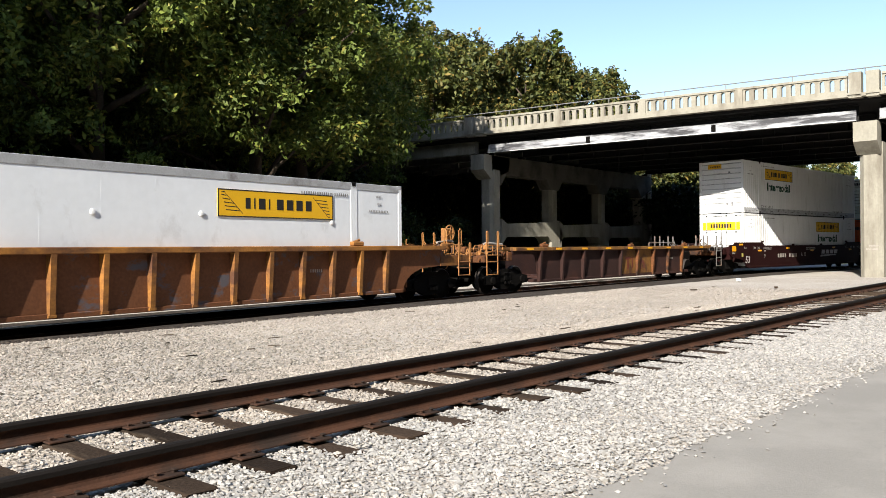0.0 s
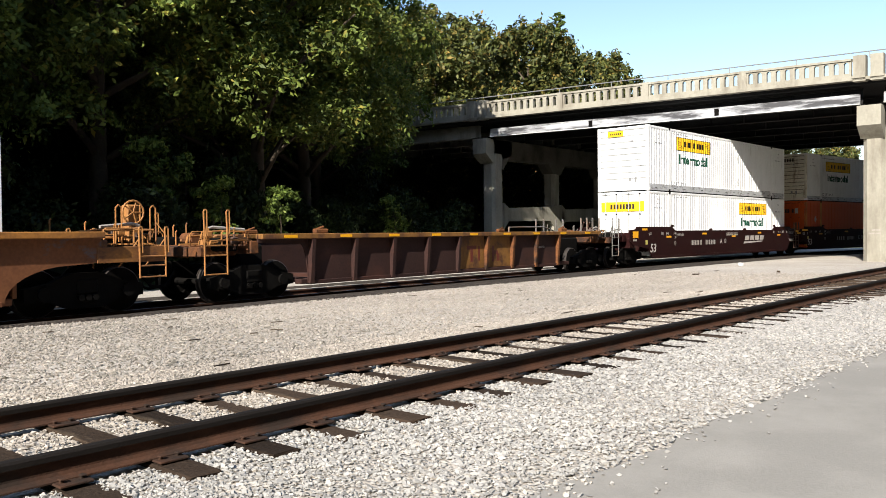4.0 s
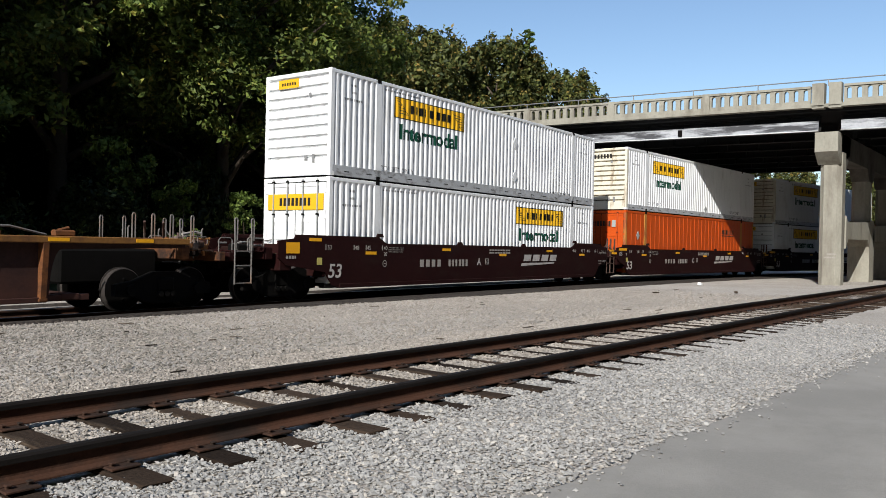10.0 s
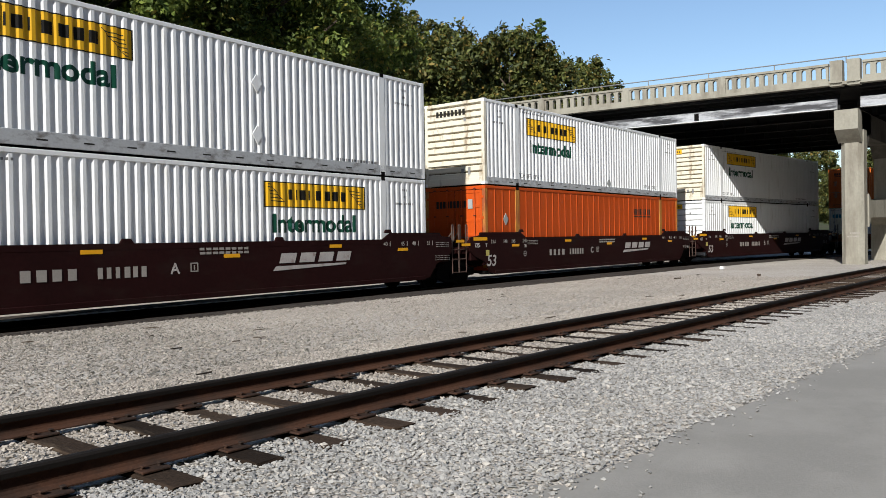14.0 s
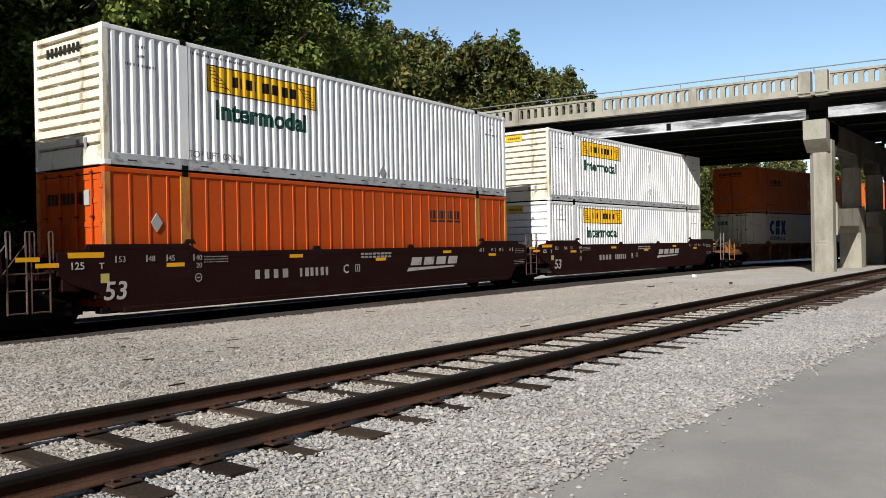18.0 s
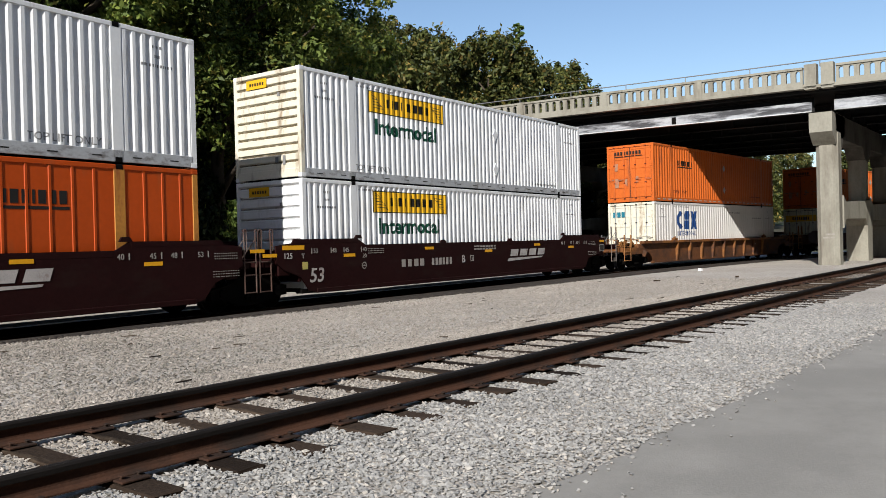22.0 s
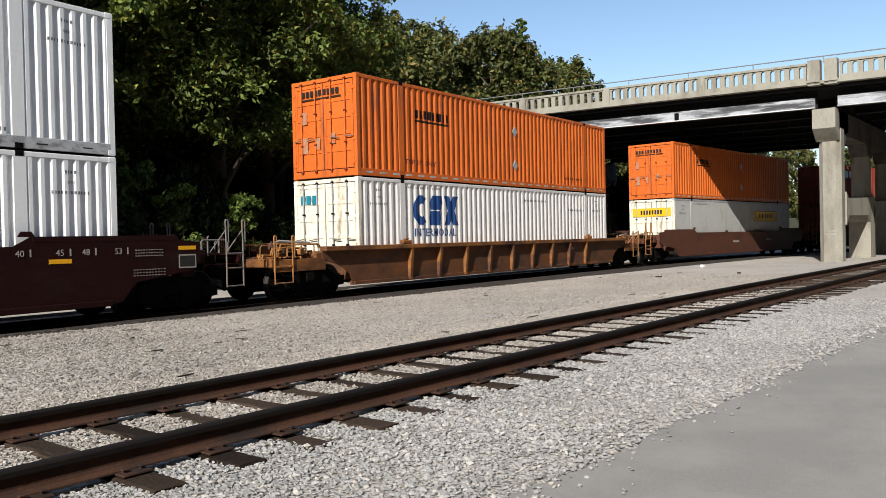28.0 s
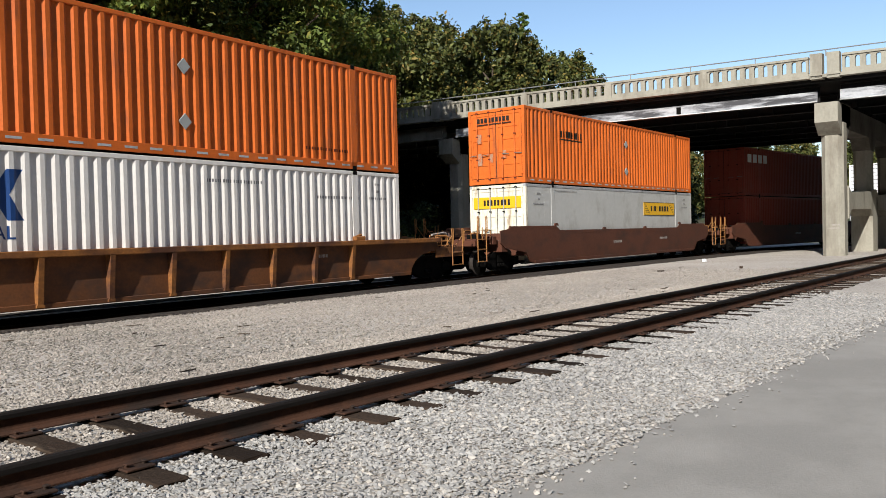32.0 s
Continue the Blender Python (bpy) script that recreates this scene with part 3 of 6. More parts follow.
# parapet: bays of small arched openings between posts, larger pilasters over the piers
def bay(y0, y1, count):
    """A stretch of parapet with arched openings; y0 < y1."""
    sh = Shape()
    t0, t1 = 0.03, 0.19
    z0, z1, zb, zt = TOP + 0.06, TOP + 0.88, TOP + 0.25, TOP + 0.73
    slab(sh, y0, y1, t0 - 0.03, t1 + 0.03, z0, zb - 0.06)
    slab(sh, y0, y1, t0, t1, zb - 0.06, zb)
    slab(sh, y0, y1, t0 - 0.05, t1 + 0.05, zt + 0.05, z1)
    slab(sh, y0, y1, t0, t1, zt, zt + 0.05)
    w = (y1 - y0) / count
    half = w * 0.23
    for i in range(count + 1):
        y = y0 + i * w
        a, b = max(y0, y - w / 2 + half), min(y1, y + w / 2 - half)
        slab(sh, a, b, t0, t1, zb, zt)
    for i in range(count):
        m = y0 + (i + 0.5) * w
        steps = 4
        for k in range(steps):
            zz0, zz1 = zt - half * (1 - k / steps), zt - half * (1 - (k + 1) / steps)
            f = math.sqrt(max(0, 1 - ((k + 0.5) / steps) ** 2)) * half
            slab(sh, m - half, m - f, t0, t1, zz0, zz1)
            slab(sh, m + f, m + half, t0, t1, zz0, zz1)
    return sh


def parapet(off):
    for a, b in zip(PIER_Y[:-1], PIER_Y[1:]):
        lo, hi = a + 0.52, b - 0.52
        cells = 4
        w = (hi - lo) / cells
        for i in range(cells):
            y0, y1 = lo + i * w, lo + (i + 1) * w
            sh = bay(y0 + 0.14, y1 - 0.14, 11)
            sh.v = [(x + off, y, z) for x, y, z in sh.v]
            part("parapet_bay", sh, CONCRETE, bridge, "weathered concrete parapet with arched openings")
            if i:
                ps = Shape()
                slab(ps, y0 - 0.16, y0 + 0.16, off - 0.03, off + 0.25, TOP + 0.06, TOP + 0.89)
                part("parapet_post", ps, CONCRETE, bridge)
    for y in PIER_Y:
        ps = Shape()
        for s in (-1, 1):
            slab(ps, y + s * 0.09, y + s * 0.58, off - 0.10, off + 0.30, TOP - 0.13, TOP + 0.97)
            slab(ps, y + s * 0.09, y + s * 0.62, off - 0.14, off + 0.34, TOP + 0.0, TOP + 0.10)
        part("pilaster", ps, CONCRETE, bridge, "paired concrete pilasters with a joint between")


parapet(0.0)
parapet(WIDE - 0.22)
for off in (0.11, WIDE - 0.11):
    rail_sh = Shape()
    rail_sh.tube([(bx(y, off), y, TOP + 1.13) for y in (-45, -10, 20, 45, 75)], 0.025, 6)
    part("guard_rail", rail_sh, PIPE, bridge, "thin galvanised pipe rail above the parapet")
    for k in range(-14, 26):
        y = k * 2.9
        part("rail_post", Shape().tube([(bx(y, off), y, TOP + 0.85), (bx(y, off), y, TOP + 1.13)], 0.022, 6), PIPE, bridge)


def bent(py):
    """A row of columns across the bridge, tied by a cap beam above and a strut with flared feet below."""
    x0 = bx(py) + 1.45
    spaced = 6.15
    for k in range(4):
        cx = x0 + k * spaced
        col = Shape()
        w, d, c = (0.48, 0.46, 0.19) if k == 0 else (0.43, 0.41, 0.17)
        ring = [(-w + c, -d), (w - c, -d), (w, -d + c), (w, d - c), (w - c, d), (-w + c, d), (-w, d - c), (-w, -d + c)]
        col.prism([(cx + a, py + b) for a, b in ring], "z", -1.2, 6.0)
        part("column", col, CONCRETE, bridge, "concrete pier column with bevelled corners")
        if k == 0:
            cap = Shape()
            cap.prism([(cx - 1.15, 5.97), (cx - 0.50, 5.45), (cx - 0.45, 5.45), (cx + 1.3, 5.97), (cx + 1.3, 6.83), (cx - 1.15, 6.83)], "y", py - 0.42, py + 0.53)
            part("cap_end", cap, CONCRETE, bridge, "cantilevered cap end")
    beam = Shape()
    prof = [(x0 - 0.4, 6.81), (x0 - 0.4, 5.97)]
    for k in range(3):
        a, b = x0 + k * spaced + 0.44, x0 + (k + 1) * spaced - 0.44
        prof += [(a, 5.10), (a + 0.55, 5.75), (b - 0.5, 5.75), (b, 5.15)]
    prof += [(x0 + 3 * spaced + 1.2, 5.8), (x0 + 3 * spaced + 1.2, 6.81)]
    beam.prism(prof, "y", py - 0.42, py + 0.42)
    # The beam's dark tone is painted shade.
    part("cap_beam", beam, SHADED_CONCRETE, bridge, "concrete cap beam with haunches, coloured dark for shade")
    strut = Shape()
    for k in range(3):
        a, b = x0 + k * spaced + 0.44, x0 + (k + 1) * spaced
        strut.prism([(a, 1.72), (a + 0.45, 2.15), (b - 0.9, 2.2), (b - 0.5, 1.85), (b - 0.5, -0.9), (b + 0.65, -0.9), (b + 0.65, 2.1), (b + 0.9, 2.4), (b + 0.3, 3.2), (b - 0.8, 3.08), (a + 0.45, 2.92), (a, 3.2)], "y", py - 0.50, py + 0.50)
    part("strut", strut, CONCRETE, bridge, "concrete tie strut with flared feet")
    for off in (0.95, 4.1, 7.3, 10.5, 13.7, 16.9, 20.1):
        for s in (-0.36, 0.36):
            part("bearing", Shape().box(bx(py, off) - 0.2, py + s - 0.16, 6.81, bx(py, off) + 0.2, py + s + 0.16, 6.93, 0.02), DARKIRON, bridge)


for py in PIER_Y[1:3]:
    bent(py)
cs = Shape()
cr = random.Random(5)
for z, a, b, n in ((1.42, -0.30, 0.10, 8), (1.27, -0.28, 0.22, 11)):
    w = (b - a) / n
    for i in range(n):
        cs.box(bx(PIER_Y[1]) + 0.966, PIER_Y[1] + a + i * w, z, bx(PIER_Y[1]) + 0.972, PIER_Y[1] + a + (i + 0.5 + 0.25 * cr.random()) * w, z + 0.07)
small(part("stencil", cs, PALE, bridge, "worn white stencil on the column"))
part("abutment", slab(Shape(), 47.4, 49.0, 0.2, WIDE - 0.2, -1.0, 6.9), CONCRETE, bridge, "concrete abutment wall in shade")
part("road_fill", slab(Shape(), 49.0, 75.0, 0.3, WIDE - 0.3, -1.0, 7.6), CONCRETE, bridge, "retained fill behind the abutment")
# Unseen near-end wall and fill, added to keep sky light from underneath.
part("abutment", slab(Shape(), -12.4, -10.9, 0.2, WIDE - 0.2, -1.0, 6.9), CONCRETE, bridge)
part("road_fill", slab(Shape(), -45.0, -12.4, 0.3, WIDE - 0.3, -1.0, 7.6), CONCRETE, bridge)
# the bridge was laid out a little small: bring it to its true size and distance
TRUE_SIZE = Matrix.Translation(EYE) @ Matrix.Scale(1.06, 4) @ Matrix.Translation((-EYE[0], -EYE[1], -EYE[2]))
for ob in bridge.children:
    ob.data.transform(TRUE_SIZE)

# ---------------------------------------------------------------- train
LONG, BROAD, TALL = 16.154, 2.591, 2.896
HALF, SIDE = LONG / 2, BROAD / 2
POST = 6.096
CORR = 0.031              # depth of the corrugations


def corrugated(u0, u1, z0, z1, y, period, depth, land=0.30, off=0.0, face=-1):
    """Upright corrugations on a side at y that faces face * y; off lifts it outwards. Grooves run from the same origin, so strips line up."""
    sh = Shape()
    xs = []
    k = math.floor((u0 + HALF) / period)
    while True:
        b = -HALF + k * period
        for f, d in ((0.0, 0.0), (land, 0.0), (0.5, depth), (0.5 + land, depth)):
            xs.append((b + f * period, d))
        k += 1
        if b > u1:
            break
    pts = []
    table_x, table_d = [p[0] for p in xs], [p[1] for p in xs]
    inner = [p for p in xs if u0 < p[0] < u1]
    pts = [(u0, float(np.interp(u0, table_x, table_d)))] + inner + [(u1, float(np.interp(u1, table_x, table_d)))]
    for x, d in pts:
        yy = y + face * off - face * d
        sh.v += [(x, yy, z0), (x, yy, z1)]
    for i in range(len(pts) - 1):
        q = (2 * i, 2 * i + 2, 2 * i + 3, 2 * i + 1)
        sh.f.append(q if face < 0 else q[::-1])
    return sh


def ribbed_sheet(u0, u1, z0, z1, y, period, face=-1, d=0.03):
    """Flat sheet with narrow raised ribs."""
    sh = Shape()
    pts = [(u0, d)]
    k = 1
    while u0 + k * period < u1 - 0.1:
        x = u0 + k * period
        pts += [(x - 0.034, d), (x - 0.022, 0.0), (x + 0.022, 0.0), (x + 0.034, d)]
        k += 1
    pts.append((u1, d))
    for x, q in pts:
        sh.v += [(x, y - face * q, z0), (x, y - face * q, z1)]
    for i in range(len(pts) - 1):
        q = (2 * i, 2 * i + 2, 2 * i + 3, 2 * i + 1)
        sh.f.append(q if face < 0 else q[::-1])
    return sh


def brand_blocks(x0, x1, z0, z1, y, widths, thick=0.004, gap=0.42):
    """A brand mark as plain blocks."""
    total = sum(widths) + gap * (len(widths) - 1)
    k = (x1 - x0) / total
    x = x0
    out = []
    for w in widths:
        if w:
            out.append(Shape().box(x, y - thick, z0, x + w * k, y, z1))
        x += (w + gap) * k
    return out


def container(label, body, skin="corrugated", period=0.235, end="wall", end_mat=None, rails=None, signs=(), group="containers on the train", end_sign="", marks=2, base_rail=0.17, head=0.10, posts=None, rib=0.03, deep=CORR):
    """A 53-foot box. skin: corrugated, ribbed or sheet. end: wall (level grooves) or doors. signs: (kind, u, z) on the camera side."""
    c = thing("shipping_container", label, "container", group)
    rails = rails or body
    end_mat = end_mat or body
    seed = sum(map(ord, label))
    rnd = random.Random(seed)
    roof = Shape().box(-HALF + 0.05, -SIDE + 0.04, TALL - 0.05, HALF - 0.05, SIDE - 0.04, TALL - 0.015)
    part("roof", roof, body, c)
    part("floor", Shape().box(-HALF + 0.05, -SIDE + 0.03, 0.02, HALF - 0.05, SIDE - 0.03, base_rail - 0.02), DARKIRON, c)
    for s in (-1, 1):
        y = s * SIDE
        lo = Shape().box(-HALF + 0.10, y, 0.015, HALF - 0.10, y - s * 0.07, base_rail, 0.008)
        part("bottom_rail", lo, BASEGREY if base_rail > 0.235 else rails, c)
        if base_rail > 0.235:
            slots = Shape()
            for k in range(17):
                x = -HALF + 0.55 + k * 0.93
                slots.box(x, y + s * 0.002, base_rail * 0.42, x + 0.22, y, base_rail * 0.52)
            small(part("rail_slot", slots, INK, c, "thin dark slots in the base rail"))
        hi = Shape().box(-HALF + 0.10, y, TALL - head - 0.01, HALF - 0.10, y - s * 0.07, TALL - 0.01, 0.01)
        part("top_rail", hi, rails, c)
        za, zb = base_rail, TALL - head - 0.01
        spans = ((-HALF + 0.14, -POST - 0.13), (-POST + 0.13, POST - 0.13), (POST + 0.13, HALF - 0.14))
        for a, b in spans:
            if skin == "corrugated":
                sh = corrugated(a, b, za, zb, y - s * 0.006, period, deep, face=s)
            elif skin == "ribbed":
                sh = ribbed_sheet(a, b, za, zb, y - s * 0.006, period, s, rib)
            else:
                sh = Shape().box(a, y - s * 0.012, za, b, y - s * 0.05, zb)
                k = 1
                while a + k * 1.22 < b - 0.2:
                    x = a + k * 1.22
                    part("seam_strip", Shape().box(x - 0.016, y - s * 0.0112, za + 0.01, x + 0.016, y - s * 0.02, zb - 0.01), body, c)
                    k += 1
            part("side_panel", sh, body, c)
        for u in (-POST, POST):
            part("side_post", Shape().box(u - 0.13, y, 0.02, u + 0.13, y - s * 0.06, TALL - 0.02, 0.012), posts or body, c, "flat lifting post")
        for u in (-HALF, HALF):
            part("corner_post", Shape().box(u, y, 0.10, u - math.copysign(0.15, u), y - s * 0.12, TALL - 0.10, 0.012), posts or (end_mat if u < 0 else body), c)
        for u in (-HALF + 0.09, -POST, POST, HALF - 0.09):
            for z in (0.0, TALL - 0.118):
                cs = Shape().box(u - 0.089, y + s * 0.004, z, u + 0.089, y - s * 0.15, z + 0.118, 0.012)
                cs.box(u - 0.04, y + s * 0.0055, z + 0.03, u + 0.04, y, z + 0.09)
                part("corner_casting", cs, DARKIRON if abs(abs(u) - POST) < 0.1 else rails, c, "lifting casting")
    # far end: plain grooved wall
    for u, face in ((-HALF, -1), (HALF, 1)):
        if face > 0 or end == "wall":
            sh = Shape()
            z = base_rail
            n = 11 if end_mat is CREAM else 9
            h = (TALL - 0.12 - base_rail) / n
            pts = []
            for i in range(n):
                pts += [(z + i * h, 0.0), (z + i * h + h - 0.095, 0.0), (z + i * h + h - 0.070, 0.05), (z + i * h + h - 0.022, 0.05)]
            pts.append((TALL - 0.12, 0.0))
            for zz, d in pts:
                sh.v += [(u - face * (0.012 + d), -SIDE + 0.11, zz), (u - face * (0.012 + d), SIDE - 0.11, zz)]
            for i in range(len(pts) - 1):
                q = (2 * i, 2 * i + 1, 2 * i + 3, 2 * i + 2)
                sh.f.append(q if face > 0 else q[::-1])
            part("end_wall", sh, end_mat, c, "end wall with level grooves")
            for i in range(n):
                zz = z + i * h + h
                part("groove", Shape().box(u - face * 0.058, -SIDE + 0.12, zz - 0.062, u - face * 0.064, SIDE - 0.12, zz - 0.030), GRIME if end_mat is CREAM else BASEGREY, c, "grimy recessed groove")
            hd = Shape().box(u, -SIDE + 0.11, TALL - 0.12, u - face * 0.08, SIDE - 0.11, TALL - 0.01, 0.01)
            part("header", hd, end_mat, c)
            part("sill", Shape().box(u, -SIDE + 0.11, 0.015, u - face * 0.08, SIDE - 0.11, base_rail, 0.01), end_mat, c)
        else:
            part("header", Shape().box(u, -SIDE + 0.11, TALL - 0.13, u + 0.08, SIDE - 0.11, TALL - 0.01, 0.01), end_mat, c)
            part("sill", Shape().box(u, -SIDE + 0.11, 0.015, u + 0.10, SIDE - 0.11, base_rail, 0.01), end_mat, c)
            part("door_seal", Shape().box(u + 0.03, -SIDE + 0.11, base_rail - 0.01, u + 0.07, SIDE - 0.11, TALL - 0.12), GASKET, c, "black rubber seal round the doors")
            for s in (-1, 1):
                y0, y1 = sorted((s * 0.018, s * (SIDE - 0.135)))
                leaf = Shape().box(u + 0.022, y0, base_rail + 0.02, u + 0.06, y1, TALL - 0.15, 0.008)
                door = part("door", leaf, end_mat, c)
                for a in (y0, y1 - 0.09):
                    part("door_stile", Shape().box(u + 0.002, a, base_rail + 0.02, u + 0.025, a + 0.09, TALL - 0.15, 0.006), end_mat, door)
                for k in range(6):
                    z = base_rail + 0.02 + k * (TALL - 0.15 - base_rail - 0.02 - 0.11) / 5
                    part("door_rib", Shape().box(u + 0.005, y0 + 0.09, z, u + 0.025, y1 - 0.09, z + 0.11, 0.008), end_mat, door)
                for q in (0.25, 0.74):
                    yy = y0 + (y1 - y0) * q
                    part("lock_rod", Shape().tube([(u - 0.030, yy, base_rail - 0.06), (u - 0.030, yy, TALL - 0.05)], 0.021, 6), PLACARD if end_mat in (WHITE, CREAM) else end_mat, door)
                    for z in (base_rail - 0.05, 0.95, 1.85, TALL - 0.14):
                        part("rod_keeper", Shape().box(u - 0.052, yy - 0.042, z, u + 0.004, yy + 0.042, z + 0.05, 0.006), DARKRED if end_mat in (ORANGE, BRIGHTORANGE) else DARKIRON, door)
                    part("door_handle", Shape().tube([(u - 0.05, yy, 1.15), (u - 0.05, yy + s * 0.32, 1.12)], 0.016, 5), SILVER, door)
                for z in (0.35, 1.0, 1.75, 2.45):
                    e = s * (SIDE - 0.115)
                    part("hinge", Shape().box(u - 0.014, e - 0.06, z, u + 0.012, e + 0.06, z + 0.09, 0.005), end_mat, door)
    # signs on the camera side
    y = -SIDE - 0.0015
    for kind, u, z in signs:
        if kind in ("banner", "plain_banner"):
            w, h = 3.62, 0.63
            sh = corrugated(u, u + w, z - h, z, -SIDE + 0.006, period, deep, off=0.004) if skin == "corrugated" else Shape().box(u, y - 0.012 + 0.022, z - h, u + w, y - 0.004, z)
            banner = part("sign_banner", sh, SIGN, c, "yellow banner with black brand shapes")
            yy = -SIDE - (0.001 if skin == "corrugated" else 0.0058)
            blocks = brand_blocks(u + 0.78, u + 2.86, z - h + 0.20, z - 0.18, yy, (0.55, 0.14, 0.75, 0.14, 0.0, 0.8, 0.8, 0.8, 0.75))
            for b in blocks:
                me = b.mesh("brand_shape", INK)
                if skin == "corrugated":
                    painted_on(me, -SIDE + 0.0, period, deep)
                part("brand_shape", me, INK, banner)
            rim = Shape()
            for a, b, e, f in ((0, w, 0, 0.025), (0, w, h - 0.025, h), (0, 0.025, 0, h), (w - 0.025, w, 0, h)):
                rim.box(u + a, yy - 0.003, z - f, u + b, yy, z - e)
            rim = rim.mesh("banner_rim", INK)
            if skin == "corrugated":
                painted_on(rim, -SIDE + 0.0, period, deep)
            part("banner_rim", rim, INK, banner)
            for sgn in (-1, 1):
                cx = u + w / 2 + sgn * (w / 2 - 0.40)
                dec = Shape()
                for f0, f1, g0, g1 in ((-0.22, 0.30, 0.07, 0.55), (-0.30, -0.22, 0.07, 0.07)) + tuple((-0.30 + 0.03 * q, -0.16 + 0.10 * q, 0.13 + 0.085 * q, 0.15 + 0.085 * q) for q in range(5)):
                    a0, a1 = (cx + f0, cx + f1) if sgn < 0 else (cx - f0, cx - f1)
                    e0, e1 = (z - g0, z - g1) if sgn < 0 else (z - h + g0, z - h + g1)
                    dec.add([(a0, yy, e0 - 0.011), (a1, yy, e1 - 0.011), (a1, yy, e1 + 0.011), (a0, yy, e0 + 0.011)], [(0, 1, 2, 3) if sgn < 0 else (3, 2, 1, 0)])
                me = dec.mesh("brand_emblem", INK)
                if skin == "corrugated":
                    painted_on(me, -SIDE + 0.0, period, deep)
                part("brand_emblem", me, INK, banner)
            if kind == "banner":
                wd = lettering("Intermodal", 0.62, GREEN, pose(u + 0.22, yy - 0.004, z - h - 0.60), c, "word", 1.10, 0.032, 0.0, 0.0)
                painted_on(wd.data, -SIDE + 0.003, period, deep)
        elif kind == "blue":
            yy = -SIDE - 0.002
            h = 0.94
            for i in range(3):
                a = u - 0.12 + i * 0.80
                ink = Shape()
                if i == 0:      # open ring
                    outer = [(0.40 + 0.40 * math.cos(radians(50 + 26 * k)), 0.5 + 0.5 * math.sin(radians(50 + 26 * k))) for k in range(11)]
                    inner = [(0.42 + 0.14 * math.cos(radians(50 + 26 * k)), 0.5 + 0.22 * math.sin(radians(50 + 26 * k))) for k in range(11)]
                    for k in range(10):
                        ink.add([(a + x, yy, z - h + h * q) for x, q in (outer[k], outer[k + 1], inner[k + 1], inner[k])], [(0, 1, 2, 3)])
                elif i == 1:    # two slanted blocks, one over the other
                    for q0, q1, x0 in ((0.52, 1.0, 0.04), (0.0, 0.48, -0.04)):
                        ink.add([(a + x0 + 0.06, yy, z - h + h * q0), (a + x0 + 0.60, yy, z - h + h * q0), (a + x0 + 0.68, yy, z - h + h * (q0 + 0.5 * (q1 - q0))), (a + x0 + 0.64, yy, z - h + h * q1), (a + x0 + 0.14, yy, z - h + h * q1), (a + x0 + 0.02, yy, z - h + h * (q0 + 0.5 * (q1 - q0)))], [(0, 1, 2, 3, 4, 5)])
                else:           # hourglass
                    ink.add([(a + x, yy, z - h + h * q) for x, q in ((-0.04, 0), (0.24, 0), (0.37, 0.22), (0.50, 0), (0.80, 0), (0.53, 0.5), (0.80, 1), (0.50, 1), (0.37, 0.78), (0.24, 1), (-0.04, 1), (0.21, 0.5))],
                            [(0, 1, 2, 11), (2, 3, 4, 5), (5, 6, 7, 8), (8, 9, 10, 11), (2, 5, 8, 11)])
                ink = ink.mesh("brand_shape", BLUE)
                painted_on(ink, -SIDE + 0.003, period, deep)
                part("brand_shape", ink, BLUE, c)
            wd = lettering("INTERMODAL", 0.35, BLUE, pose(u - 0.08, yy - 0.004, z - 1.28), c, "word", 1.0, 0.008, 0.0, 0.0)
            painted_on(wd.data, -SIDE + 0.003, period, deep)
        elif kind == "dark":
            yy = -SIDE - 0.002
            ink = brand_blocks(u, u + 1.75, z - 0.26, z, yy, (1, 1, 1, 1, 0.9, 0.35, 1, 0.9, 1))
            ink.append(Shape().box(u, yy - 0.003, z - 0.37, u + 1.8, yy, z - 0.31))
            for b in ink:
                me = b.mesh("brand_shape", INK)
                if skin == "corrugated":
                    painted_on(me, -SIDE + 0.002, period, deep)
                elif skin == "ribbed":
                    me.transform(Matrix.Translation((0, 0.006 + rib, 0)))
                part("brand_shape", me, INK, c)
        elif kind == "pale":
            pieces("brand_shape", brand_blocks(u, u + 2.6, z - 0.5, z, -SIDE - 0.002, (1, 1, 1, 1)), WHITE, c)
        elif kind == "lift":
            wd = lettering("TOP LIFT ONLY", 0.22, DARKRED if body is ORANGE else GREYINK, pose(u, -SIDE - 0.005, z), c, "word", 1.0, 0.01, 0.0, 0.0)
            painted_on(wd.data, -SIDE + 0.003, period, deep)
        elif kind == "marks":
            me = bars(Shape(), u, u + 1.7, z, z + 0.075, -SIDE - 0.001, 22, rnd, 0.5).mesh("stencil", DARKRED if body is ORANGE else GREYINK)
            if skin == "corrugated":
                painted_on(me, -SIDE + 0.003, period, deep)
            small(part("stencil", me, GREYINK, c))
        elif kind == "vents":
            for zz in (z, z - 1.22):
                w, h = (0.17, 0.18) if body is ORANGE else (0.16, 0.22)
                vt = Shape().prism([(u, zz - h), (u + w, zz), (u, zz + h), (u - w, zz)] , "y", -SIDE - 0.006, -SIDE + 0.02)
                part("placard", vt, PLACARD if body is ORANGE else WHITE, c, "diamond placard holder")
        elif kind == "vent":
            vt = Shape().prism([(u, z - 0.2), (u + 0.15, z), (u, z + 0.2), (u - 0.15, z)], "y", -SIDE - 0.006, -SIDE + 0.02)
            part("placard", vt, PLACARD, c, "diamond placard holder")
        elif kind == "dashes":
            ds = Shape()
            for k in range(26):
                x = -HALF + 0.35 + k * 0.605
                ds.box(x, -SIDE - 0.003, z, x + 0.30, -SIDE, z + 0.05)
